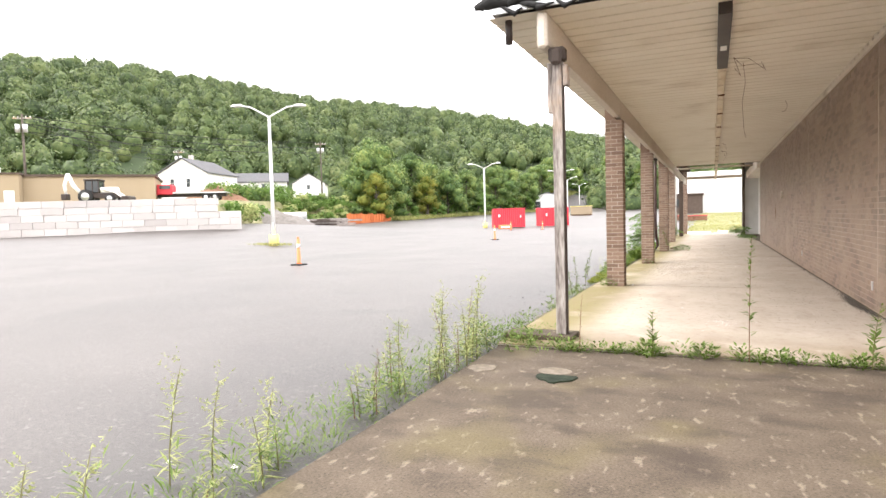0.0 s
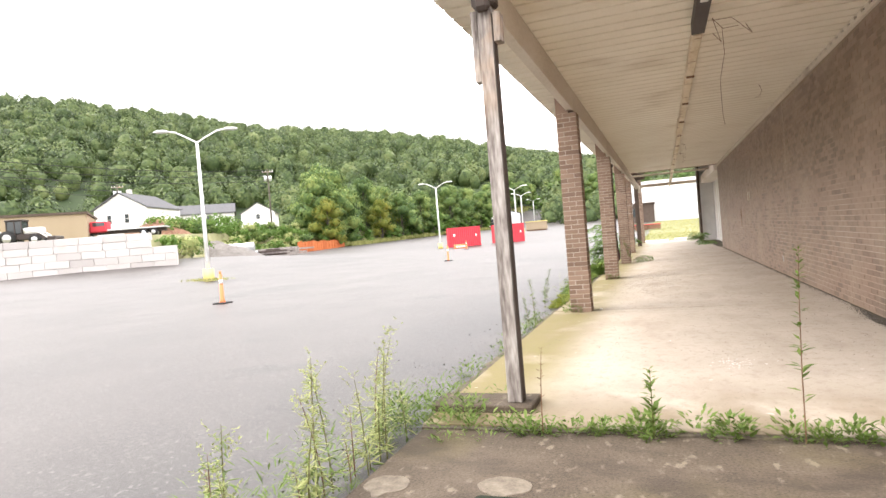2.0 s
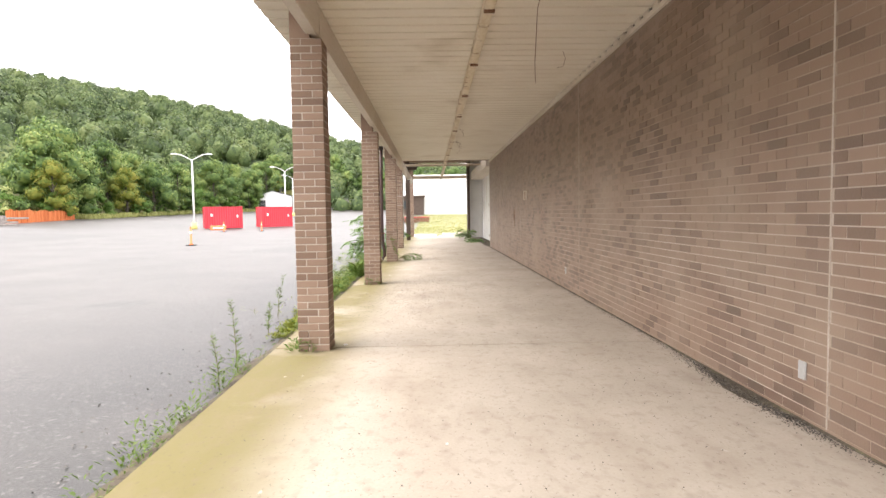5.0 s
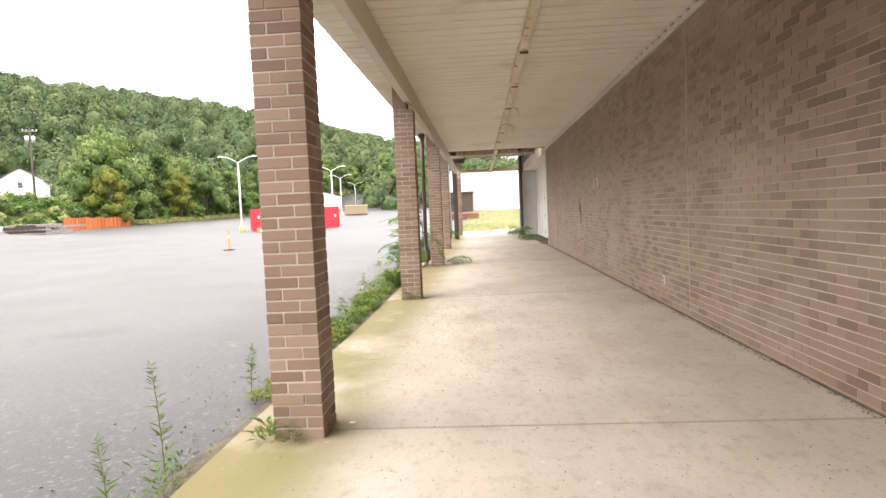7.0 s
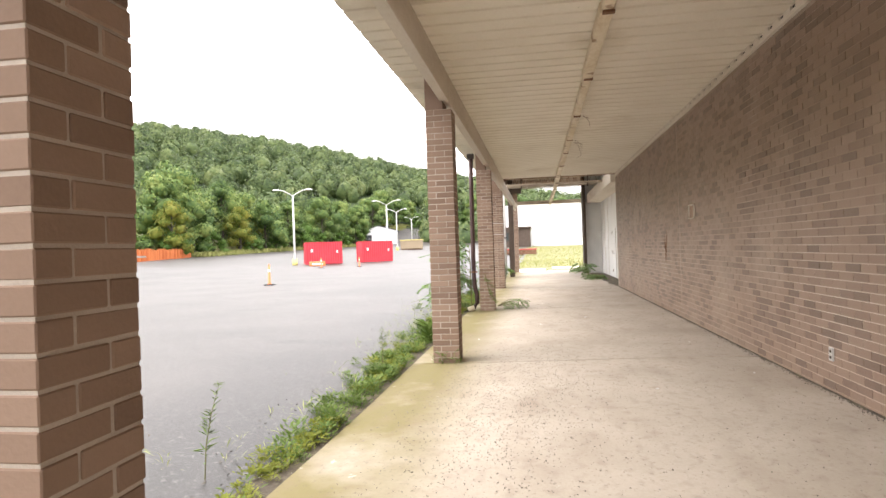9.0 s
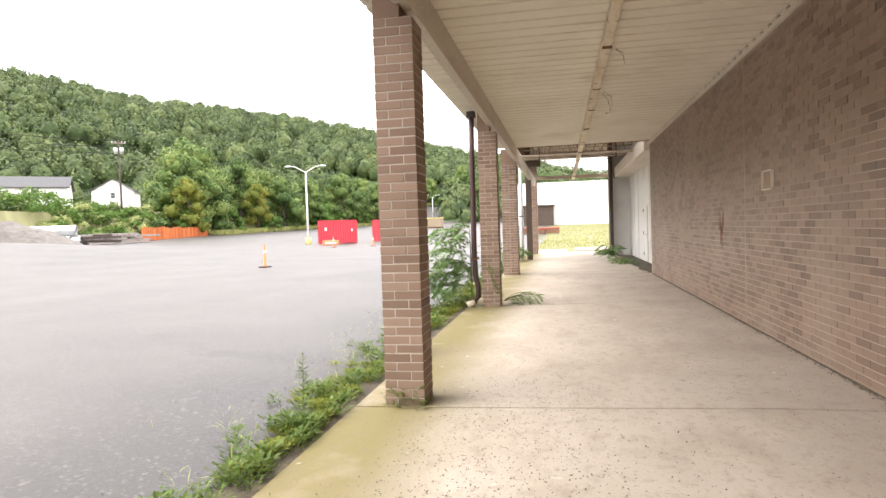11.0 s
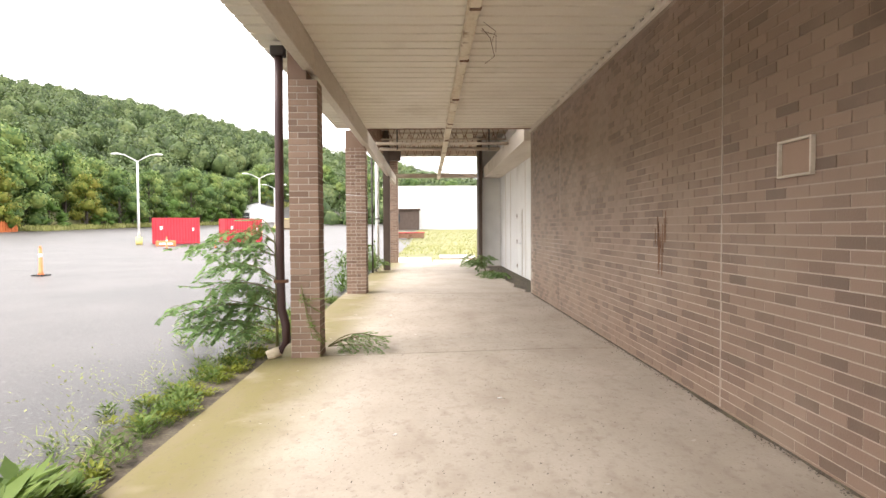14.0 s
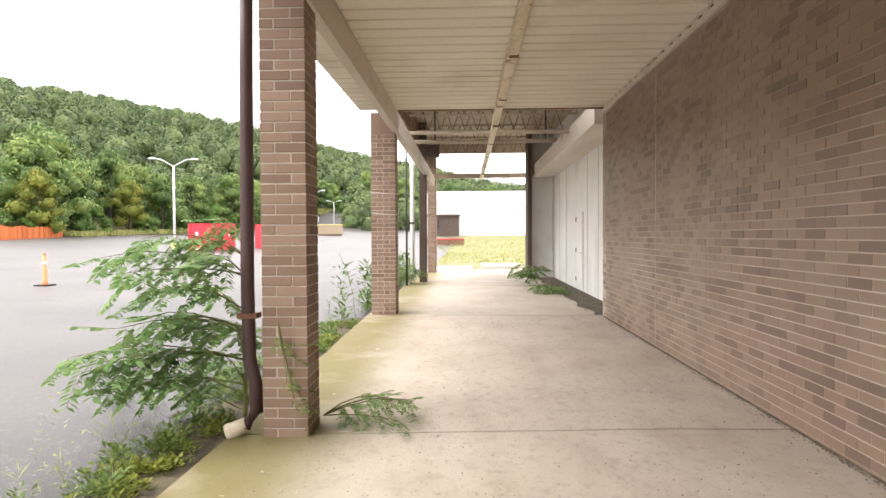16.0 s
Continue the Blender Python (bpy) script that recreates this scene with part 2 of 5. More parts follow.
M_DEAD = mat("dead_stem", [(.13, .07, .04), (.22, .13, .08)], scale=6, bump=0)
M_MOSS = leafmat("moss", [(.13, .16, .02), (.22, .25, .035), (.33, .33, .07)], scale=3.0)
M_EDGESOIL = mat("dark_edge_soil", [(.05, .04, .03), (.10, .082, .06), (.155, .135, .08)], scale=5, bump=0.6, fine=40)
M_GRASS = leafmat("lawn_grass", [(.18, .20, .06), (.28, .29, .10), (.40, .37, .17)], scale=0.2)

# ---- mesh helpers ----


def box(bm, x0, x1, y0, y1, z0, z1, m=None):
    vs = [bm.verts.new(v) for v in ((x0, y0, z0), (x1, y0, z0), (x1, y1, z0), (x0, y1, z0), (x0, y0, z1), (x1, y0, z1), (x1, y1, z1), (x0, y1, z1))]
    for f in ((3, 2, 1, 0), (4, 5, 6, 7), (0, 1, 5, 4), (1, 2, 6, 5), (2, 3, 7, 6), (3, 0, 4, 7)):
        bm.faces.new([vs[i] for i in f])
    if m is not None:
        bmesh.ops.transform(bm, matrix=m, verts=vs)
    return vs


def tube(bm, pts, radii, seg=8, caps=True):
    rings = []
    pts = [Vector(p) for p in pts]
    for i, p in enumerate(pts):
        d = (pts[min(i + 1, len(pts) - 1)] - pts[max(i - 1, 0)]).normalized()
        a = d.orthogonal().normalized() if abs(d.z) < 0.95 else Vector((1, 0, 0))
        a = (a - d * a.dot(d)).normalized()
        if abs(d.z) < 0.95:
            a = d.cross(Vector((0, 0, 1))).normalized()
        b = d.cross(a)
        r = radii[i] if isinstance(radii, (list, tuple)) else radii
        rings.append([bm.verts.new(p + (a * math.cos(k * math.tau / seg) + b * math.sin(k * math.tau / seg)) * r) for k in range(seg)])
    for r0, r1 in zip(rings, rings[1:]):
        for k in range(seg):
            bm.faces.new((r0[k], r0[(k + 1) % seg], r1[(k + 1) % seg], r1[k]))
    if caps and len(rings[0]) > 2:
        bm.faces.new(rings[0][::-1])
        bm.faces.new(rings[-1])


def mesh_of(name, bm, material, smooth=False, bevel=0.0):
    if bevel:
        bmesh.ops.bevel(bm, geom=bm.edges[:], offset=bevel, segments=1, affect="EDGES")
    bmesh.ops.recalc_face_normals(bm, faces=bm.faces[:])
    me = bpy.data.meshes.new(name)
    bm.to_mesh(me)
    bm.free()
    if smooth:
        me.shade_smooth()
    me.materials.append(material)
    return me


def part(name, bm, material, parent=None, label="", smooth=False, bevel=0.0):
    me = bm if isinstance(bm, bpy.types.Mesh) else mesh_of(name, bm, material, smooth, bevel)
    ob = new(name, me)
    ob.parent = parent
    if label:
        ob["label"] = label
    return ob


def boxpart(name, dims, material, parent=None, label="", bevel=0.0, m=None):
    bm = bmesh.new()
    box(bm, *dims, m=m)
    return part(name, bm, material, parent, label, bevel=bevel)


def tubepart(name, pts, radii, material, parent=None, label="", seg=10):
    bm = bmesh.new()
    tube(bm, pts, radii, seg)
    return part(name, bm, material, parent, label, smooth=True)


def thing(name, m, label, category, group="", kind=""):
    ob = new(name)
    ob.matrix_world = m
    return tagged(ob, label, category, group, kind)


def structure(name, dims, material, label="", category="", bevel=0.0):
    ob = boxpart(name, dims, material, bevel=bevel)
    return tagged(ob, label, category, kind="structure")


def card_mesh(name, c, d, nrm, length, width, material, fold=0.0, shade=None):
    """Leaves: pointed blades at c, along d, facing nrm. All are arrays."""
    c, d, nrm = (np.asarray(a, float) for a in (c, d, nrm))
    d = d / np.linalg.norm(d, axis=1, keepdims=True)
    s = np.cross(d, nrm)
    s /= np.linalg.norm(s, axis=1, keepdims=True) + 1e-9
    u = np.cross(s, d)
    length, width = (np.broadcast_to(np.asarray(a, float), (len(c),))[:, None] for a in (length, width))
    v = np.stack([c, c + d * length * .45 + s * width * .5 + u * fold * length, c + d * length, c + d * length * .45 - s * width * .5 + u * fold * length], 1).reshape(-1, 3)
    me = bpy.data.meshes.new(name)
    k = len(c)
    me.vertices.add(4 * k)
    me.vertices.foreach_set("co", v.astype(np.float32).ravel())
    me.loops.add(4 * k)
    me.loops.foreach_set("vertex_index", np.arange(4 * k, dtype=np.int32))
    me.polygons.add(k)
    me.polygons.foreach_set("loop_start", np.arange(0, 4 * k, 4, dtype=np.int32))
    me.update(calc_edges=True)
    if shade is not None:
        me.normals_split_custom_set_from_vertices(np.repeat(shade / np.linalg.norm(shade, axis=1, keepdims=True), 4, axis=0).tolist())
    me.materials.append(material)
    return me


rng = np.random.default_rng(7)


def unit(k):
    v = rng.normal(size=(k, 3))
    return v / np.linalg.norm(v, axis=1, keepdims=True)


# ---- terrain ----
HUB = (-8.0, 15.0)
AZ = [-180, -120, -80, -60, -53, -45, -36, -27, -18, -13, -9.5, -1, 2, 10, 40, 180]
EL = [5, 8, 12, 12.9, 13.2, 12.5, 11.0, 10.4, 8.7, 7.6, 6.7, 5.0, 4.0, 3.0, 2.0, 4]
RIDGE = 430.0


def lot_z(x, y):
    swell = 1.2 * math.exp(-((x + 46) ** 2 + (y - 50) ** 2) / 242)
    return -0.1 + 0.024 * max(0.0, -x - 22) + 0.022 * max(0.0, y - 80) + swell


def ground_z(x, y):
    dx, dy = x - HUB[0], y - HUB[1]
    r = math.hypot(dx, dy)
    az = math.degrees(math.atan2(dx, dy))
    top = math.tan(radians(float(np.interp(az, AZ, EL)))) * RIDGE - 3.5
    low = lot_z(max(x, -90), min(y, 260))
    f = min(1.0, max(0.0, (r - 190) / (RIDGE - 190)))
    f = f ** 0.85
    return low * (1 - f) + top * f


def lines(lo, hi, fine_lo, fine_hi, fine, coarse):
    a = list(np.arange(lo, fine_lo, coarse)) + list(np.arange(fine_lo, fine_hi, fine)) + list(np.arange(fine_hi, hi + 1, coarse))
    return a


LOT = (-68.0, -2.35, -60.0, 222.0)


def sheet(name, xs, ys, keep, material, lift=0.0, smooth=True):
    idx, verts, faces = {}, [], []
    for i in range(len(xs) - 1):
        for j in range(len(ys) - 1):
            if not keep((xs[i] + xs[i + 1]) / 2, (ys[j] + ys[j + 1]) / 2):
                continue
            q = []
            for a, b in ((i, j), (i + 1, j), (i + 1, j + 1), (i, j + 1)):
                if (a, b) not in idx:
                    idx[a, b] = len(verts)
                    verts.append((xs[a], ys[b], ground_z(xs[a], ys[b]) + lift))
                q.append(idx[a, b])
            faces.append(q)
    me = bpy.data.meshes.new(name)
    me.from_pydata(verts, [], faces)
    if smooth:
        me.shade_smooth()
    me.materials.append(material)
    return new(name, me)


XS = sorted(set([-2400.0, -1600.0, -1100.0, -800.0, -650.0] + [float(v) for v in range(-560, 560, 14)] + [700.0, 1000.0, 1600.0, 2400.0] + [float(v) for v in range(-66, -22, 4)] + [LOT[0], LOT[1], -22.0]))
YS = sorted(set([-2400.0, -1500.0, -900.0, -650.0] + [float(v) for v in range(-560, 620, 14)] + [800.0, 1200.0, 1700.0, 2400.0] + [float(v) for v in range(20, 80, 4)] + [LOT[2], LOT[3], 80.0]))


def in_lot(x, y):
    return LOT[0] < x < LOT[1] and LOT[2] < y < LOT[3]


def far(x, y):
    return math.hypot(x - HUB[0], y - HUB[1]) > 205


g = sheet("ground", XS, YS, lambda x, y: not in_lot(x, y), M_SOIL, lift=-0.03)
g.data.materials.append(M_HILLSOIL)
for p in g.data.polygons:
    if far(p.center.x, p.center.y):
        p.material_index = 1
tagged(g, "rough grass and soil around the lot", "ground", kind="structure")
tagged(sheet("road", XS, YS, in_lot, M_ASPHALT), "worn pale grey asphalt parking lot with dark patches", "parking lot", kind="structure")

# ---- covered walk: floor, wall, columns, roof ----
WALL_X, END_Y, DECK_END = 2.1, 47.0, 33.4
old = structure("pavement_old", (-2.35, 6.0, -8.0, 6.76, -0.35, -0.02), M_SLAB_OLD, "weathered brown concrete slab with lichen spots", "pavement", bevel=0.012)
walkway = tagged(new("floor"), "tan stained concrete walkway in cast panels", "floor", kind="structure")
ys = [6.82, 13.2, 19.98, 26.8, 33.5, 40.3, 47.3]


def floor_z(x, y):
    """The walkway falls a little towards its open edge in the middle bays."""
    a, b = min(1.0, max(0.0, (y - 13) / 5)), min(1.0, max(0.0, (33 - y) / 5))
    return -.075 * a * a * (3 - 2 * a) * b * b * (3 - 2 * b) * min(1.0, max(0.0, (1.2 - x) / 3.3))


def panel(x0, x1, y0, y1, z0, lift=0.0):
    """A cast slab that follows the fall of the walkway, with worn rounded arrises."""
    bm = bmesh.new()
    xs = [x0, x0 + .012] + [x0 + (x1 - x0) * k / 5 for k in range(1, 5)] + [x1]
    yy = [y0, y0 + .006] + [y0 + (y1 - y0) * k / 8 for k in range(1, 8)] + [y1 - .006, y1]
    top = [[bm.verts.new((x, y, floor_z(x, y) + lift - (.010 if i == 0 else 0) - (.005 if j in (0, len(yy) - 1) else 0))) for j, y in enumerate(yy)] for i, x in enumerate(xs)]
    for i in range(len(xs) - 1):
        for j in range(len(yy) - 1):
            bm.faces.new((top[i][j], top[i + 1][j], top[i + 1][j + 1], top[i][j + 1]))
    rim = [r[0] for r in top] + top[-1][1:] + [r[-1] for r in top[-2::-1]] + top[0][-2:0:-1]
    low = [bm.verts.new((v.co.x, v.co.y, z0)) for v in rim]
    for k in range(len(rim)):
        bm.faces.new((rim[k - 1], rim[k], low[k], low[k - 1]))
    return bm


for a, b in zip(ys, ys[1:]):
    part("slab_panel", panel(-2.38, 2.098 if b < 34 else 2.68, a + .017, b - .017, -0.35), M_SLAB, walkway)
for yj in ys[1:-1]:
    part("joint_filler", panel(-2.36, 2.09, yj - .02, yj + .02, -0.36, -.014), M_EDGESOIL, walkway, "dirt in the joint")
boxpart("joint_filler", (-2.36, 2.09, 6.765, 6.835, -.35, -.012), M_EDGESOIL, walkway, "soil packed between the slabs")

wall = tagged(new("wall_shop"), "long brown brick shop wall with vertical control joints", "wall", kind="structure")
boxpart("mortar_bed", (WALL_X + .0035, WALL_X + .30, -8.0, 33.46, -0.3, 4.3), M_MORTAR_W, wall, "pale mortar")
boxpart("foundation_strip", (WALL_X + .002, WALL_X + .29, 6.9, 33.44, -0.2, 0.03), M_BRICK_P, wall, "rough mortar strip along the floor")
for yj in (10.2, 17.0, 24.12, 30.28):
    boxpart("control_joint", (WALL_X - .003, WALL_X + .05, yj - .006, yj + .006, 0.03, 3.88), M_JOINT, wall, "pale sealant joint")

# roof deck with ribs across the walk
def ribbed(x0, x1, y0, y1, z, pitch, depth):
    bm = bmesh.new()
    y, up = y0, True
    prof = []
    while y < y1:
        for f, h in ((0.0, 0), (.80, 0), (.84, 1), (.95, 1)):
            prof.append((min(y + f * pitch, y1), z + h * depth))
        y += pitch
    a = [bm.verts.new((x0, p, q)) for p, q in prof]
    b = [bm.verts.new((x1, p, q)) for p, q in prof]
    for i in range(len(prof) - 1):
        bm.faces.new((a[i], a[i + 1], b[i + 1], b[i]))
    return bm


deck = part("ceiling", ribbed(-2.47, 2.09, 7.02, DECK_END, 3.90, 0.305, 0.026), M_DECK)
tagged(deck, "cream painted ribbed steel deck with rust spots", "ceiling", kind="structure")
structure("roof", (-2.44, 9.0, 7.06, DECK_END - .02, 3.955, 4.12), M_DARKMETAL, "dark flat canopy roof", "roof")
ledger = tagged(new("trim_wall_top"), "cream ledger strip with open deck flutes above it", "trim", kind="structure")
boxpart("ledger_strip", (WALL_X - .045, WALL_X - .004, 7.05, 33.4, 3.79, 3.845), M_BEAM, ledger)
# added dark strip stands in for the shade behind the open flutes
boxpart("flute_shade_strip", (WALL_X - .014, WALL_X - .004, 7.06, 33.39, 3.846, 3.897), M_DARKMETAL, ledger, "dark strip that paints the shade in the open flutes")
bm = bmesh.new()
box(bm, -.04, -.016, 0, .18, 3.846, 3.898)
closure = mesh_of("closure_block", bm, M_BEAM)
for k in range(86):
    o = part("closure_block", closure, M_BEAM, ledger)
    o.location = (WALL_X, 7.06 + k * .305, 0)
fascia = thing("fascia_flashing", pose(0, 0, 0), "torn black membrane and bright metal flashing on the canopy end", "flashing")
boxpart("metal_strip", (-2.42, 2.1, 6.98, 7.012, 3.93, 4.0), M_GALV, fascia, "bright aluminium strip")
bm = bmesh.new()
random.seed(3)
pts = [(-2.55 + i * .16, 7.02 + random.uniform(-.05, .05), 4.05 + random.uniform(-.02, .04)) for i in range(30)]
tube(bm, pts, [random.uniform(.03, .08) for _ in pts], 7)
tube(bm, [(-2.62, 6.95, 4.03), (-2.4, 7.0, 4.1), (-2.2, 7.0, 4.04)], [.03, .1, .05], 7)
for k in range(9):
    x0 = -2.6 + random.random() ** 2 * 3.0
    tube(bm, [(x0, 6.98, 4.02), (x0 + random.uniform(.05, .2), 6.93, 3.97 - random.uniform(0, .10)), (x0 + random.uniform(.2, .4), 6.96, 3.95)], [.012, .035, .01], 5)
part("torn_membrane", bm, M_TYRE, fascia, "black rolled roofing", smooth=True)
tubepart("drain_stub", [(-2.27, 7.2, 3.93), (-2.27, 7.2, 3.62)], .045, M_DARKMETAL, fascia, "short dark drain pipe")

beam = thing("edge_beam", pose(0, 0, 0), "cream painted boxed beam carried by the columns", "beam")
for a, b in ((7.1, 13.35), (13.36, 20.2), (20.21, 26.95), (26.96, 33.8), (33.81, 46.4)):
    boxpart("beam_casing", (-1.84, -1.765, a, b, 3.535, 3.897), M_BEAM, beam, bevel=0.008)
    boxpart("bottom_lip", (-1.885, -1.765, a, b, 3.52, 3.534), M_BEAM, beam, "narrow painted bottom plate")
    boxpart("butt_plate", (-1.767, -1.758, b - .14, b - .02, 3.55, 3.86), M_BEAM, beam, "splice plate at the joint")
boxpart("end_block", (-1.88, -1.76, 7.02, 7.1, 3.47, 3.897), M_BEAM, beam, "rotten rounded beam end", bevel=.03)

# end bay: recess, upper roof, open end frame
structure("wall_recess", (2.66, 2.95, 33.46, 44.1, -0.3, 5.2), M_WHITE, "white painted boarded wall of the recess", "wall")
structure("wall_recess_return", (1.86, 2.95, 44.1, 44.4, -0.3, 5.2), M_WHITE, "white painted return wall", "wall")
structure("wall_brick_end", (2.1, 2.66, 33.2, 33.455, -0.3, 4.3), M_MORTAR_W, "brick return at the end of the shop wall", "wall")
structure("trim_soffit", (1.95, 2.66, 33.5, 44.1, 3.62, 4.05), M_BEAM, "cream boxed soffit over the recess", "trim")
structure("ceiling_end", (-2.3, 2.95, 33.5, 47.3, 5.25, 5.4), M_JOIST, "dusty exposed roof underside", "ceiling")
structure("pillar_end", (1.72, 1.86, 43.6, 44.6, 0, 5.2), M_ROOFBROWN, "dark brown pillar at the open end", "pillar")
structure("trim_end_top", (-2.3, 2.7, 46.7, 46.95, 4.9, 5.22), M_JOIST, "top beam of the open end", "trim")
structure("trim_end_low", (-2.1, 2.7, 46.7, 46.85, 3.86, 4.05), M_JOIST, "rusty rail across the open end", "trim")
structure("trim_deck_end", (-1.7, 2.6, 33.40, 33.46, 3.885, 3.93), M_RUST, "rusty steel angle at the end of the deck", "trim")
structure("fascia_end_bay", (-2.3, -2.06, 33.9, 47.0, 4.5, 5.25), M_RUST, "rusty steel fascia of the end bay", "fascia")
slabs = tagged(new("trim_panel_joints"), "thin battens on the white boarded wall", "trim", kind="structure")
for y in (35.1, 36.4, 37.7, 41.0, 42.4):
    boxpart("batten", (2.648, 2.659, y, y + .03, 0.0, 3.6), M_BEAM, slabs)
door = tagged(new("door_1"), "closed white painted flush metal door", "door", kind="structure")
boxpart("door_leaf", (2.62, 2.658, 38.26, 39.12, 0.05, 2.13), M_WHITE, door)
boxpart("door_frame", (2.645, 2.657, 38.22, 38.25, 0.0, 2.15), M_BEAM, door)
for z in (.3, 1.1, 1.95):
    boxpart("hinge", (2.60, 2.62, 39.10, 39.15, z - .06, z + .06), M_RUST, door)
tubepart("door_handle", [(2.62, 38.34, 1.05), (2.56, 38.34, 1.05), (2.56, 38.45, 1.05)], .012, M_GALV, door, "steel lever")

for yj in (34.9, 37.2, 39.5, 41.8, 44.2):
    j = thing("bar_joist", pose(0, yj, 0), "dusty open-web steel roof joist", "joist", group="roof joists")
    boxpart("top_chord", (-2.05, 2.6, -.03, .03, 5.08, 5.14), M_JOIST, j)
    boxpart("bottom_chord", (-1.9, 2.3, -.03, .03, 4.52, 4.57), M_JOIST, j)
    bm = bmesh.new()
    for i in range(12):
        x = -1.9 + i * .35
        tube(bm, [(x, 0, 4.55), (x + .175, 0, 5.1)], .012, 5)
        tube(bm, [(x + .175, 0, 5.1), (x + .35, 0, 4.55)], .012, 5)
    part("web_bars", bm, M_RUST, j)
for xx, zz in ((-1.2, 4.25), (1.4, 4.25)):
    rod = tubepart("hanging_rod", [(xx, 36.3, 4.9), (xx, 36.3, 3.78)], .02, M_DARKMETAL)
    tagged(rod, "dark steel hanger rod under the joists", "hanger")
for i, (yj, zz) in enumerate(((35.6, 4.35), (36.3, 3.95), (38.6, 4.1))):
    p = tubepart("conduit_pipe", [(-1.9, yj, zz), (2.0, yj, zz)], .035 + .01 * i, M_JOIST)
    tagged(p, "horizontal painted pipe under the exposed joists", "pipe")

# long light channel
chan = thing("light_channel", pose(0.14, 0, 0), "cream fluorescent lamp channel with peeling rusty covers", "ceiling light")
random.seed(5)
y = 10.7
while y < 46.0:
    L = 2.44 if y < 25 or y > 27 else 1.9
    e = min(y + L, 46.5)
    if not 25.7 < y < 26.1:
        boxpart("channel_cover", (-.065 + random.uniform(-.012, .012), .065, y + .01, e - .01, 3.78 + random.uniform(-.012, .012), 3.897), M_LIGHTBOX, chan, bevel=0.012)
        boxpart("end_clip", (-.05, .07, e - .04, e + .03, 3.765, 3.79), M_RUST, chan, "rusty clip")
    y = e
boxpart("open_housing", (-.075, .075, 7.75, 10.65, 3.76, 3.90), M_DARKMETAL, chan, "dark open lamp housing")
boxpart("housing_label", (-.04, .04, 9.2, 9.45, 3.752, 3.758), M_WHITE, chan, "small white label")
boxpart("burnt_gap", (-.055, .055, 25.65, 26.15, 3.79, 3.894), M_TYRE, chan, "dark open gap in the channel")


def wires(name, start, paths, label):
    t = thing(name, pose(*start), label, "wire")
    for p in paths:
        tubepart("wire", p, .0035, M_RUST, t, seg=5)


wires("loose_wires", (.30, 10.5, 3.88), [[(0, 0, 0), (.12, .1, -.12), (.3, .15, -.1)], [(0, 0, 0), (.1, .2, -.25), (.02, .3, -.1)], [(.0, .1, 0), (.2, -.1, -.06), (.45, .2, -.2), (.4, .3, -.05)]], "tangled dark wires by the open lamp housing")
wires("hanging_wire", (.45, 11.0, 3.9), [[(0, 0, 0), (.05, .4, -.25), (.02, .9, -.5), (.06, 1.3, -.9), (.10, 1.5, -1.05)]], "thin wire hanging from the deck")
wires("short_wire", (1.45, 15.3, 3.9), [[(0, 0, 0), (.05, .05, -.10), (.02, .12, -.2), (-.06, .1, -.22)]], "short hooked wire under the deck")
wires("frayed_wires", (.3, 26.3, 3.9), [[(0, 0, 0), (.1, 0, -.12), (.16, .1, -.3), (.06, .2, -.36)], [(0, .1, 0), (.18, .1, -.05), (.2, .3, -.2)], [(0, -.2, 0), (.14, -.2, -.1), (.1, -.1, -.22)]], "frayed wires at the gap in the lamp channel")
wires("frayed_wires", (.3, 23.4, 3.9), [[(0, 0, 0), (.1, 0, -.12), (.12, .1, -.2)], [(0, .1, 0), (.12, .1, -.05)]], "frayed wires by the lamp channel")

# timber post on its pad
post = thing("timber_post", pose(-1.70, 7.3, 0), "weathered grey timber post with a charred top", "post")
boxpart("post_shaft", (-.062, .062, -.062, .062, .06, 3.36), M_WOOD, post, bevel=.008)
# thin dark sheet over the post side that faces the walk
boxpart("dark_side", (.058, .067, -.063, .06, .06, 3.29), M_WOOD_DARK, post, "thin dark brown side")
boxpart("splice_board", (-.12, -.064, -.05, .05, 2.75, 3.34), M_WOOD, post, "nailed splice board", bevel=.005)
boxpart("cleat", (.069, .13, -.06, .06, 3.06, 3.30), M_WOOD, post, bevel=.005)
boxpart("cap_block", (-.10, .10, -.08, .08, 3.36, 3.519), M_WOOD_DARK, post, "charred block under the beam", bevel=.02)
boxpart("bolt_head", (-.06, .07, -.17, -.07, 3.30, 3.49), M_WOOD_DARK, post, "charred bracket", bevel=.03)
boxpart("pad", (-.72, .16, -.16, .24, -.005, .06), M_SLAB_OLD, post, "mossy concrete pad", bevel=.01)

# small fixtures on the wall
def outlet(y, z, m, label, sockets=(-.028, .028)):
    o = thing("outlet_box", pose(WALL_X - .006, y, z), label, "socket")
    boxpart("cover_plate", (-.012, .004, -.04, .04, -.065, .065), m, o, bevel=.004)
    for dz in sockets:
        boxpart("socket", (-.016, -.011, -.016, .016, dz - .014, dz + .014), M_DARKMETAL, o)


outlet(18.07, .37, M_GALV, "grey double socket on the brick wall")
outlet(10.46, .37, M_GALV, "dull blank grey plate on the brick wall", ())
fr = thing("wall_frame", pose(WALL_X - .004, 23.09, 2.0), "empty square pale metal frame on the brick wall", "frame")
for dims in ((-.03, .006, -.185, -.17, -.125, .125), (-.03, .006, .17, .185, -.125, .125), (-.03, .006, -.17, .17, -.125, -.11), (-.03, .006, -.17, .17, .11, .125)):
    boxpart("frame_bar", dims, M_BEAM, fr, bevel=.003)
boxpart("backing", (-.003, .003, -.165, .165, -.105, .105), M_COLBRICK, fr)
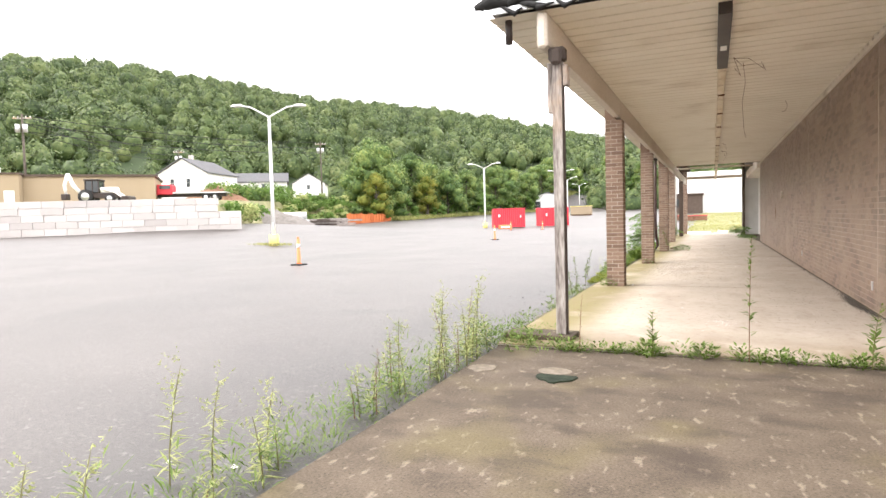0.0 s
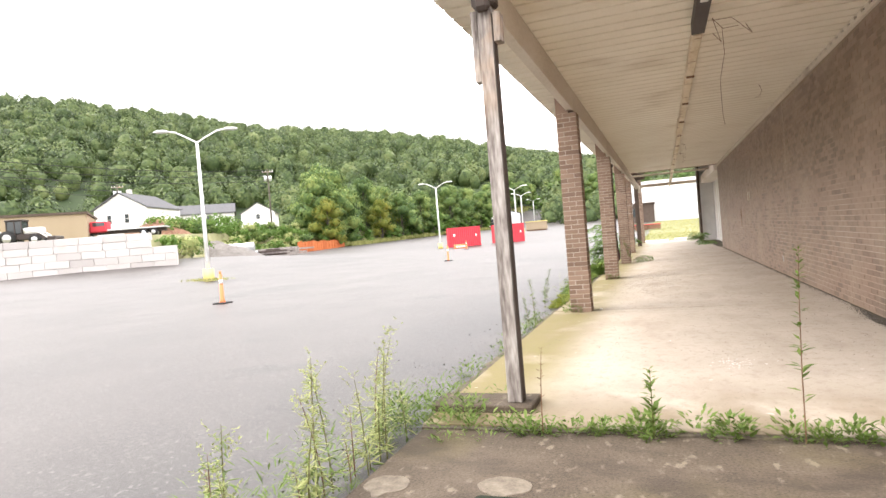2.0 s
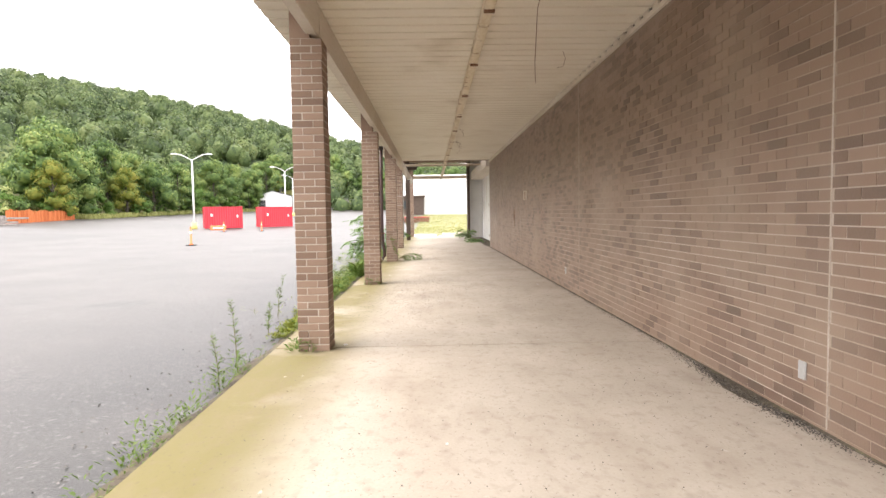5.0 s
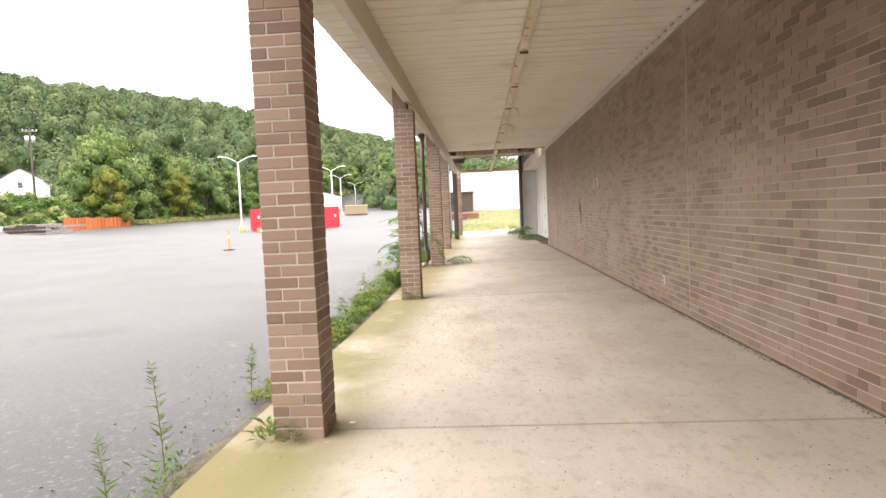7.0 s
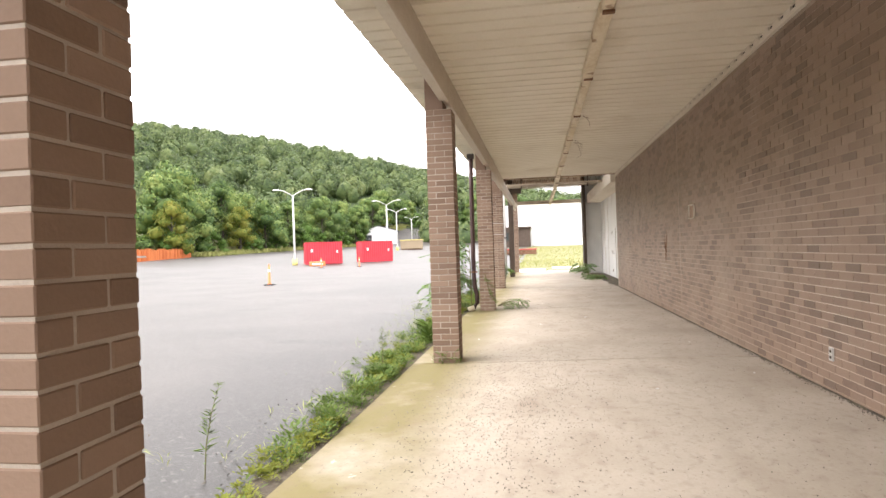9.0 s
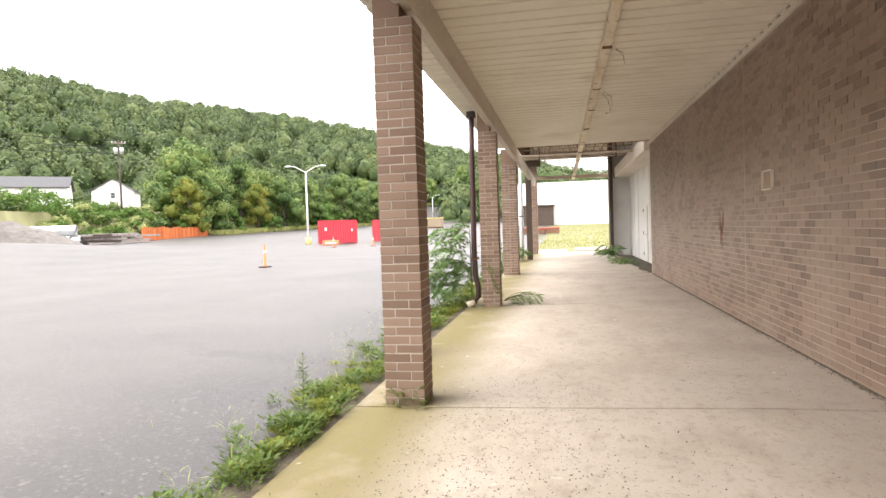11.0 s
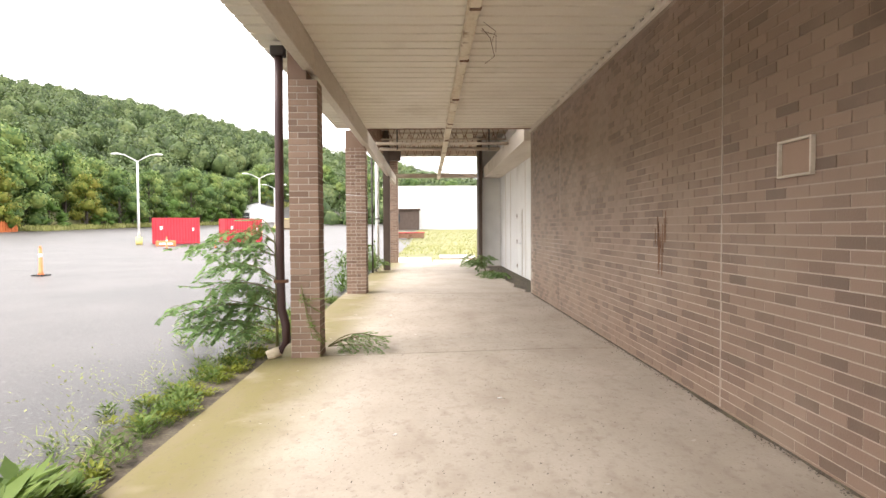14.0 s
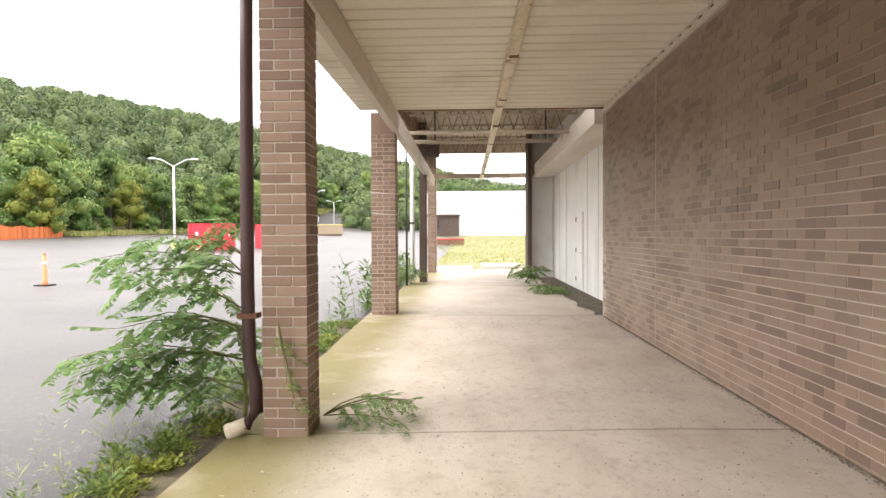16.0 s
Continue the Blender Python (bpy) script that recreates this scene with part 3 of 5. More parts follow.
st = thing("wall_stain", pose(WALL_X - .002, 25.45, 1.5), "dark tar streaks on the brick wall", "stain")
random.seed(9)
for i in range(14):
    yy, h = random.uniform(-.16, .16), random.uniform(.15, .5)
    z0 = random.uniform(-.1, .25)
    boxpart("streak", (-.0022, .0, yy, yy + random.uniform(.006, .022), z0 - h, z0), M_RUST, st)

# downpipes
dp = thing("downpipe", pose(-2.26, 26.8, floor_z(-2.2, 26.8)), "maroon metal downpipe with a crooked foot", "downpipe")
tubepart("pipe", [(0.06, 0, 3.82), (0.05, 0, 3.0), (0.04, .0, 1.2), (.05, 0, .62), (.10, -.01, .42), (.11, -.02, .2), (.02, -.04, .08)], .055, M_DOWNPIPE, dp)
tubepart("outlet", [(.03, -.03, .09), (-.12, -.06, .03)], [.06, .07], M_LIGHTBOX, dp, "yellowed broken outlet")
boxpart("hopper", (-.03, .14, -.08, .08, 3.78, 3.9), M_DARKMETAL, dp, bevel=.01)
boxpart("strap", (-.03, .13, -.06, .06, .95, .99), M_RUST, dp)
wp = thing("white_downpipe", pose(-2.2, 41.3, 0), "white plastic downpipe beside the column", "downpipe")
tubepart("pipe", [(0, 0, 4.5), (0, 0, .12), (-.06, -.1, .06)], .07, M_WHITE, wp)
boxpart("bracket", (-.09, .09, -.08, .08, 1.9, 1.95), M_DARKMETAL, wp)
thin = thing("thin_conduit", pose(-2.3, 40.4, 0), "thin dark conduit beside the column", "conduit")
tubepart("pipe", [(0, 0, 4.4), (0, 0, 0.0)], .03, M_DARKMETAL, thin)

# broken lid and old cement patches in the slab
def ragged_disc(rx, ry, h, seed, cut=1.0):
    """A thin chipped plate; cut below 1 breaks its far side off straight."""
    bm = bmesh.new()
    rim = []
    for k in range(26):
        a = k * math.tau / 26
        r = 1 + .10 * noise.noise((math.cos(a) * 2 + seed, math.sin(a) * 2, seed))
        rim.append((rx * r * math.cos(a), min(ry * cut, ry * r * math.sin(a) * (1.3 if abs(math.cos(a)) < .3 and math.sin(a) < 0 else 1))))
    top = [bm.verts.new((x * .97, y * .97, h)) for x, y in rim]
    low = [bm.verts.new((x, y, -.004)) for x, y in rim]
    bm.faces.new(top)
    for k in range(26):
        bm.faces.new((low[k - 1], low[k], top[k], top[k - 1]))
    return bm


lid = thing("drain_lid", pose(-1.36, 5.56, -.02), "broken dark green cast lid lying in the slab", "drain lid")
part("lid", ragged_disc(.20, .17, .014, 2.3, .35), M_GREENCAP, lid)
for x, y, rx, ry in ((-1.43, 5.79, .17, .13), (-2.16, 5.70, .15, .14)):
    patch = thing("repair_patch", pose(x, y, -.02), "pale round cement patch worn into the slab", "patch", group="cement patches")
    part("patch", ragged_disc(rx, ry, .005, x), M_PATCH, patch)

# ---- lot ----


def street_lamp(x, y, turn, h=9.2, s=1.0):
    z = lot_z(x, y)
    t = thing("street_lamp", pose(x, y, z, 0, 0, turn), "white double-arm street lamp on a yellow concrete base", "street lamp", group="lot lamps")
    tubepart("base", [(0, 0, -.1), (0, 0, .75)], .33, M_YELLOW, t, "chipped yellow concrete base", seg=14)
    tubepart("pole", [(0, 0, .7), (0, 0, h - .7)], [.13, .085], M_LAMPPOLE, t)
    boxpart("hand_hole", (-.06, .06, -.14, -.1, 1.1, 1.5), M_GALV, t)
    for sx in (-1, 1):
        tubepart("arm", [(0, 0, h - .75), (sx * .5, 0, h - .45), (sx * 1.2, 0, h - .08), (sx * 1.75, 0, h)], .05, M_LAMPPOLE, t)
        bm = bmesh.new()
        tube(bm, [(sx * 1.6, 0, h), (sx * 1.8, 0, h + .02), (sx * 2.2, 0, h + .01), (sx * 2.42, 0, h - .02)], [.06, .13, .14, .05], 10)
        bmesh.ops.scale(bm, vec=(1, 1.3, .7), space=Matrix.Translation((0, 0, -h)), verts=bm.verts[:])
        part("lamp_head", bm, M_LAMPPOLE, t, smooth=True)


street_lamp(-26.6, 31.9, 30)
street_lamp(-29.9, 81.6, 12)
street_lamp(-25.1, 108.8, 8)
street_lamp(-31.6, 143.3, 8)
street_lamp(-41.7, 207.6, 8)

isl = thing("grass_island", pose(-26.6, 31.9, lot_z(-26.6, 31.9) + .02, 0, 0, -20), "small patch of weeds round the lamp base", "weeds", kind="stuff")
k = 380
c = np.c_[rng.normal(0, 1.2, k), rng.normal(0, .35, k), np.zeros(k)]
part("weeds", card_mesh("weeds", c, unit(k) * .5 + (0, 0, 1), unit(k), .2, .04, M_GRASS), M_GRASS, isl)


def delineator(x, y, h=1.1):
    t = thing("traffic_post", pose(x, y, lot_z(x, y)), "faded orange plastic traffic post on a black base", "traffic cone", group="traffic posts")
    boxpart("base", (-.24, .24, -.24, .24, 0, .05), M_TYRE, t, bevel=.02)
    tubepart("tube", [(0, 0, .04), (0, 0, .12), (0, 0, h - .08)], [.12, .075, .06], M_ORANGE, t)
    tubepart("band", [(0, 0, h * .62), (0, 0, h * .74)], .068, M_WHITE, t, "white reflective band")
    tubepart("grip", [(0, 0, h - .09), (0, 0, h)], [.035, .045], M_ORANGE, t)


for x, y in ((-14.6, 18.9), (-14.5, 41.5), (-23.0, 72.0), (-19.5, 74.0)):
    delineator(x, y)


def container(x0, y0, x1, y1, h, label):
    a = math.degrees(math.atan2(y1 - y0, x1 - x0))
    L, W = math.hypot(x1 - x0, y1 - y0), 2.44
    t = thing("shipping_container", pose(x0, y0, lot_z(x0, y0), 0, 0, a), label, "container", group="red containers")
    for nm, flip in (("front_panel", 0), ("back_panel", W)):
        bm = bmesh.new()
        n = int(L / .14) * 2
        prof = [(i * L / n, flip + (.04 if (i // 2) % 2 else 0.0)) for i in range(n + 1)]
        a0 = [bm.verts.new((p, q, .14)) for p, q in prof]
        a1 = [bm.verts.new((p, q, h - .1)) for p, q in prof]
        for i in range(n):
            bm.faces.new((a0[i], a0[i + 1], a1[i + 1], a1[i]))
        part(nm, bm, M_RED, t)
    boxpart("roof_panel", (0, L, 0, W, h - .1, h), M_RED, t)
    boxpart("bottom_rail", (-.02, L + .02, -.03, W + .03, 0.02, .16), M_RED, t)
    boxpart("end_wall", (0.0, .06, 0.05, W, .1, h - .1), M_RED, t)
    for d in (0, 1):
        boxpart("door_leaf", (L - .06, L, .06 + d * 1.17, 1.17 + d * 1.17, .16, h - .1), M_RED, t)
    for i in (0, 1):
        for j in (0, W):
            boxpart("corner_post", (i * L - .07, i * L + .07, j - .06, j + .06, 0, h), M_RED, t)
    boxpart("mark", (L * .14, L * .20, -.05, -.035, h * .55, h * .68), M_WHITE, t, "small white mark")
    boxpart("mark", (L * .85, L * .89, -.05, -.035, h * .5, h * .62), M_WHITE, t, "small white mark")


container(-28.9, 82.6, -24.9, 84.5, 2.75, "bright red corrugated shipping container on the lot")
container(-23.3, 88.2, -19.9, 90.5, 2.75, "red corrugated container with a blank white mark")
pal = thing("barrier_block", pose(-26.0, 78.8, lot_z(-26, 78.8), 0, 0, 24), "low faded pink plastic barrier", "barrier")
boxpart("block", (-.9, .9, -.25, .25, 0, .55), M_ORANGE, pal, bevel=.06)
boxpart("slot", (-.6, .6, -.26, -.245, .15, .35), M_WHITE, pal)
yb = thing("yellow_skip", pose(-29.5, 149, lot_z(-29.5, 149), 0, 0, 5), "yellow open steel skip far along the lot", "skip")
boxpart("tub", (-2.5, 2.5, -1.2, 1.2, .2, 2.2), M_TAN, yb, bevel=.1)
boxpart("rim", (-2.6, 2.6, -1.3, 1.3, 2.15, 2.32), M_YELLOW, yb)
boxpart("skid", (-2.4, 2.4, -1.0, 1.0, 0, .22), M_RUST, yb)

# block wall, bank and the yard behind
A, B = Vector((-72, 22.0)), Vector((-39, 43.2))
along = (B - A).normalized()
ret_ang = math.degrees(math.atan2(along.y, along.x))
ret_len = (B - A).length
RM = pose(A.x, A.y, 0, 0, 0, ret_ang)
ret = tagged(new("wall_retaining"), "retaining wall of pale precast concrete blocks", "wall", kind="structure")
ret.matrix_world = RM
TOPZ = 4.05
bm = bmesh.new()
box(bm, 0, ret_len - 4, .10, .9, -.5, TOPZ - .65)
part("wall_core", bm, M_BLOCK, ret)
meshes = []
for L in (1.81, .9):
    bm = bmesh.new()
    box(bm, 0, L, 0, .6, 0, .6)
    meshes.append(mesh_of("concrete_block", bm, M_BLOCK, bevel=.022))
random.seed(12)
for r in range(7):
    z = TOPZ - .61 * (r + 1)
    end = ret_len - (2.4 if r == 0 else 1.8 if r == 1 else 0)
    u = 14.6 if r == 0 else 13.6 if r == 1 else 0.0
    if r % 2:
        o = part("concrete_block", meshes[1], M_BLOCK, ret)
        o.location = (u, 0, z)
        u += .92
    while u + .9 < end:
        k = 0 if u + 1.8 < end else 1
        o = part("concrete_block", meshes[k], M_BLOCK, ret)
        o.location = (u, random.uniform(-.04, .04), z)
        u += (1.84, .92)[k]



def bank_z(x, y):
    """Height of the raised yard behind the block wall, down to the lot past the wall's end."""
    q = RM.inverted() @ Vector((x, y, 0))
    u, v = q.x, q.y
    g0 = ground_z(x, y)
    f = 1.0
    if u > ret_len - 3:
        f = max(0.0, min(1.0, 1 - (u - ret_len + 3) / 7 + max(0, v - 14) / 16))
        f = min(f, max(0.0, min(1.0, (-x - 66) / 9)))
    top = max(TOPZ - .15 + .03 * v, g0)
    return g0 * (1 - f) + top * f - (.3 if f < .02 else 0)


bank_me = bpy.data.meshes.new("embankment")
vs, fs = [], []
nu, nv = 110, 60
for i in range(nu + 1):
    for j in range(nv + 1):
        p = RM @ Vector((-40 + i * (ret_len + 110) / nu, .7 + (j / nv) ** 1.3 * 110, 0))
        vs.append((p.x, p.y, bank_z(p.x, p.y)))
for i in range(nu):
    for j in range(nv):
        a = i * (nv + 1) + j
        fs.append((a, a + nv + 1, a + nv + 2, a + 1))
bank_me.from_pydata(vs, [], fs)
bank_me.materials.append(M_SOIL)
bank_me.shade_smooth()
tagged(new("ground_bank", bank_me), "weedy raised bank behind the block wall", "bank", kind="structure")


def at_px_dir(az, dist, c=(0.0, 0.0)):
    return c[0] + dist * math.sin(radians(az)), c[1] + dist * math.cos(radians(az))


def window(parent, x, y, z, w, h):
    f = boxpart("window", (x - w / 2, x + w / 2, y - .05, y + .0, z, z + h), M_WHITE, parent)
    boxpart("pane", (x - w / 2 + .06, x + w / 2 - .06, y - .07, y - .04, z + .06, z + h / 2 - .02), M_GLASS, f)
    boxpart("pane", (x - w / 2 + .06, x + w / 2 - .06, y - .07, y - .04, z + h / 2 + .02, z + h - .06), M_GLASS, f)


def gable(name, x, y, z, ang, L, W, H, R, label, ridge_along=True, wins=()):
    """A house: L along its local x (facing -y), W deep. The ridge runs along y (gable faces the viewer) or x."""
    t = thing(name, pose(x, y, z, 0, 0, ang), label, "house")
    bm = bmesh.new()
    if ridge_along:
        prof = [(0, 0), (L, 0), (L, H), (L / 2, H + R), (0, H)]
        a = [bm.verts.new((p, 0, q)) for p, q in prof]
        b = [bm.verts.new((p, W, q)) for p, q in prof]
    else:
        prof = [(0, 0), (W, 0), (W, H), (W / 2, H + R), (0, H)]
        a = [bm.verts.new((0, p, q)) for p, q in prof]
        b = [bm.verts.new((L, p, q)) for p, q in prof]
    bm.faces.new(a)
    bm.faces.new(b)
    for i in range(5):
        bm.faces.new((a[i], a[(i + 1) % 5], b[(i + 1) % 5], b[i]))
    part("wall", bm, M_WHITEWALL, t)
    span = L if ridge_along else W
    for s in (0, 1):
        bm = bmesh.new()
        e = .4
        x0, x1 = (-e, span / 2) if s == 0 else (span + e, span / 2)
        z0, z1 = H - e * R / (span / 2) + .06, H + R + .06
        lo, hi = -e, (W if ridge_along else L) + e
        pts = [(x0, lo, z0), (x1, lo, z1), (x1, hi, z1), (x0, hi, z0)]
        v0 = [bm.verts.new((p if ridge_along else (p[1], p[0], p[2]))) for p in pts]
        v1 = [bm.verts.new(v.co + Vector((0, 0, .18))) for v in v0]
        bm.faces.new(v0)
        bm.faces.new(v1)
        for i in range(4):
            bm.faces.new((v0[i], v0[(i + 1) % 4], v1[(i + 1) % 4], v1[i]))
        part("roof_slope", bm, M_ROOFGREY, t, "grey shingle roof slope")
    for w in wins:
        window(t, *w)
    return t


x, y = at_px_dir(-49.2, 120)
zb = 6.6
gable("white_house", x, y, zb, 16, 9.4, 11, 4.4, 2.6, "white clapboard house with a grey gable roof", True, [(2.7, 0, 1.9, .8, 1.6), (5.8, 0, 1.9, .8, 1.6)])
x, y = at_px_dir(-44.6, 127)
gable("white_annex", x, y, zb, 38, 13.5, 9, 3.4, 1.9, "long white annex with a low grey roof", False, [(3, 0, 1.5, .9, 1.6), (9, 0, 1.5, .9, 1.6)])
boxpart("chimney", (3.0, 3.7, 5.0, 5.7, 5.5, 8.2), M_BLOCK, bpy.data.objects["white_house"], "pale block chimney")
x, y = at_px_dir(-38.0, 166)
gable("small_house", x, y, 8.5, 30, 8.5, 9, 3.6, 2.6, "small cream house among the trees", True, [(4.2, 0, 2.0, 1.0, 1.3)])
x, y = at_px_dir(-15.9, 205)
gable("white_shed", x, y, lot_z(x, y), 12, 11.5, 14, 4.6, 1.6, "white metal shed at the far end of the lot", True, [(2.5, 0, 1.0, 2.2, 2.4)])

# tan workshop: two wings
x, y = at_px_dir(-71.5, 100)
t = thing("workshop", pose(x, y, 4.4, 0, 0, 45), "long tan metal workshop with a brown roof edge", "workshop")
boxpart("wall", (0, 37.6, 0, 12, -1, 3.9), M_TAN, t)
boxpart("roof", (-.2, 37.8, -.2, 12.2, 3.9, 4.2), M_ROOFBROWN, t, "dark brown roof edge")
boxpart("wall", (-14, 22.6, -1.6, -.02, -1, 4.1), M_TAN, t, "pale front wing")
boxpart("roof", (-14.2, 22.8, -1.8, -.01, 4.1, 4.3), M_ROOFBROWN, t)
d = boxpart("garage_door", (16.6, 20.4, -1.68, -1.61, 0, 3.0), M_ROOFBROWN, t, "brown roller door")
for z in (.6, 1.2, 1.8, 2.4):
    boxpart("door_slat", (16.7, 20.3, -1.71, -1.681, z, z + .05), M_DARKMETAL, d)
boxpart("door", (21.0, 22.1, -1.66, -1.61, 0, 2.1), M_WHITE, t, "white side door")
w = boxpart("window", (7.0, 9.4, -1.66, -1.61, 1.2, 3.0), M_ROOFBROWN, t)
boxpart("pane", (7.15, 9.25, -1.69, -1.655, 1.35, 2.85), M_GLASS, w)
tubepart("vent_pipe", [(19.0, 4, 4.1), (19.0, 4, 5.4)], .3, M_GALV, t)


def wheel(parent, x, y, z, r, w):
    o = tubepart("wheel", [(x, y - w / 2, z), (x, y + w / 2, z)], r, M_TYRE, parent, seg=18)
    tubepart("rim", [(x, y - w / 2 - .02, z), (x, y + w / 2 + .02, z)], r * .55, M_GALV, o, seg=14)


x, y = at_px_dir(-53.8, 80)
bh = thing("backhoe", pose(x, y, bank_z(x, y), 0, 0, 30), "white and black backhoe loader parked on the bank", "backhoe")
boxpart("chassis", (-1.6, 2.2, -.7, .7, .6, 1.2), M_DARKMETAL, bh, bevel=.05)
boxpart("bonnet", (.5, 2.3, -.55, .55, 1.2, 1.85), M_WHITE, bh, bevel=.12)
boxpart("cab_glass", (-.95, .45, -.68, .68, 1.25, 2.6), M_GLASS, bh, bevel=.05)
boxpart("cab_roof", (-1.1, .6, -.8, .8, 2.6, 2.78), M_DARKMETAL, bh, bevel=.04)
for px in (-.97, -.2, .46):
    for py in (-.7, .7):
        boxpart("cab_post", (px - .05, px + .05, py - .05, py + .05, 1.2, 2.65), M_DARKMETAL, bh)
for py in (-.75, .75):
    wheel(bh, -.9, py, .8, .8, .45)
    wheel(bh, 1.7, py, .55, .55, .35)
    tubepart("loader_arm", [(.6, py * .8, 1.7), (2.2, py * .8, 1.25), (3.1, py * .8, .55)], .11, M_WHITE, bh, seg=6)
boxpart("bucket", (3.0, 3.8, -1.1, 1.1, .1, .8), M_DARKMETAL, bh, bevel=.08)
tubepart("boom", [(-1.6, 0, 1.0), (-2.6, 0, 2.2), (-3.1, 0, 3.5)], [.2, .24, .18], M_WHITE, bh, seg=6)
tubepart("dipper", [(-3.1, 0, 3.5), (-3.5, 0, 2.2), (-3.4, 0, 1.1)], [.2, .22, .15], M_WHITE, bh, seg=6)
boxpart("rear_bucket", (-3.8, -3.1, -.4, .4, .5, 1.2), M_DARKMETAL, bh, bevel=.08)

x, y = at_px_dir(-48.6, 92)
tr = thing("flatbed_truck", pose(x, y, bank_z(x, y) + .2, 0, 0, 32), "red cab flatbed truck with a bare deck", "truck")
boxpart("cab", (-1.0, 1.0, -1.0, 1.0, .9, 2.3), M_RED, tr, bevel=.12)
boxpart("windscreen", (-.6, .8, -1.03, 1.03, 1.7, 2.15), M_GLASS, tr)
boxpart("bonnet", (-2.4, -1.0, -.9, .9, .8, 1.7), M_RED, tr, bevel=.15)
boxpart("deck", (1.1, 8.2, -1.15, 1.15, 1.05, 1.2), M_GALV, tr)
boxpart("chassis", (-2.2, 8.0, -.4, .4, .6, 1.04), M_DARKMETAL, tr)
for px in (-1.6, 5.4, 6.6):
    for py in (-.95, .95):
        wheel(tr, px, py, .5, .5, .3)
x, y = at_px_dir(-44.8, 98)
cr = thing("earth_heap", pose(x, y, bank_z(x, y), 0, 0, 25), "brown heap of earth and rubble on the bank", "heap")


def heap(w, d, h, seed, rough=.18):
    bm = bmesh.new()
    n = 34
    grid = []
    for i in range(n + 1):
        row = []
        for j in range(n + 1):
            x, y = (i / n * 2 - 1), (j / n * 2 - 1)
            r = math.hypot(x, y)
            z = max(0.0, 1 - r) ** .85
            z *= 1 + rough * noise.noise((x * 3 + seed, y * 3, seed))
            z += .05 * noise.noise((x * 12, y * 12, seed)) * (z > .02)
            row.append(bm.verts.new((x * w / 2, y * d / 2, z * h - .05)))
        grid.append(row)
    for i in range(n):
        for j in range(n):
            bm.faces.new((grid[i][j], grid[i + 1][j], grid[i + 1][j + 1], grid[i][j + 1]))
    return bm


part("heap_body", heap(11, 6, 2.6, 4.1), M_RUST, cr, smooth=True)
gp = thing("gravel_heap", pose(-55.6, 66.6, lot_z(-55.6, 66.6) - .1, 0, 0, 45), "grey gravel heap at the edge of the lot", "gravel heap")
part("heap_body", heap(13, 9, 3.0, 1.7), M_GRAVEL, gp)
for i, (dx, dy, z, rr) in enumerate(((0, 0, 1.9, .62), (0, -1.0, .62, .6), (.3, .35, .62, .6))):
    cp = thing("culvert_pipe", pose(-59.2 + dx, 79.0 + dy, lot_z(-59, 79) + z, 0, 0, 30), "galvanised corrugated culvert pipe stacked on the lot", "pipe", group="culvert pipes")
    bm = bmesh.new()
    n = 60
    tube(bm, [(-8 + k * 8 / n, 0, 0) for k in range(n + 1)], [rr + (.02 if k % 2 else 0) for k in range(n + 1)], 22, caps=False)
    tube(bm, [(-8 + k * 8 / 4, 0, 0) for k in range(5)], rr - .04, 22, caps=False)
    part("pipe_shell", bm, M_GALV, cp, smooth=True)
    bm = bmesh.new()
    tube(bm, [(0, 0, 0), (.03, 0, 0)], rr + .03, 22, caps=False)
    part("rim", bm, M_GALV, cp)
random.seed(21)
for i in range(20):
    bx, by = -58.5 + random.uniform(-1.2, 1.5) + .2, 84 + random.uniform(-3.5, 4.5)
    lg = thing("timber_baulk", pose(bx, by, lot_z(bx, by) + .15 + .26 * (i % 5), random.uniform(-2, 2), 0, 60 + random.uniform(-16, 16)), "weathered timber baulk in a loose pile", "timber", group="timber pile")
    boxpart("baulk", (-2.6, 2.6, -.15, .15, -.13, .13), M_WOOD if i % 3 else M_WOOD_DARK, lg, bevel=.02)
# orange fence panels
fp = thing("orange_fence", pose(-59.8, 91.5, lot_z(-60, 91.5), 0, 0, 95), "rust-orange fence of upright boards", "fence")
random.seed(4)
n = 62
for i in range(n):
    h = 2.1 + random.uniform(-.12, .12) + .08 * math.sin(i * .45)
    boxpart("board", (i * .31, i * .31 + .28, -.02 + random.uniform(-.04, .04), .03, 0, h * .92), M_ORANGEWOOD, fp)
boxpart("rail", (0, n * .31, .04, .09, 1.2, 1.3), M_RUST, fp)

# poles and wires
def utility_pole(x, y, z, h, label="weathered timber utility pole with a cross-arm and transformer"):
    t = thing("utility_pole", pose(x, y, z, 0, 0, 35), label, "utility pole", group="utility poles")
    tubepart("pole", [(0, 0, -1), (0, 0, h)], [.2, .14], M_BARK, t)
    boxpart("cross_arm", (-1.2, 1.2, -.08, .08, h - .7, h - .5), M_WOOD, t)
    for i in (-1.05, -.5, .5, 1.05):
        tubepart("insulator", [(i, 0, h - .5), (i, 0, h - .3)], .06, M_WHITE, t, seg=8)
    for i in (-.5, .45):
        tubepart("transformer", [(i, -.3, h - 2.6), (i, -.3, h - 1.5)], .32, M_GALV, t, "grey transformer can")


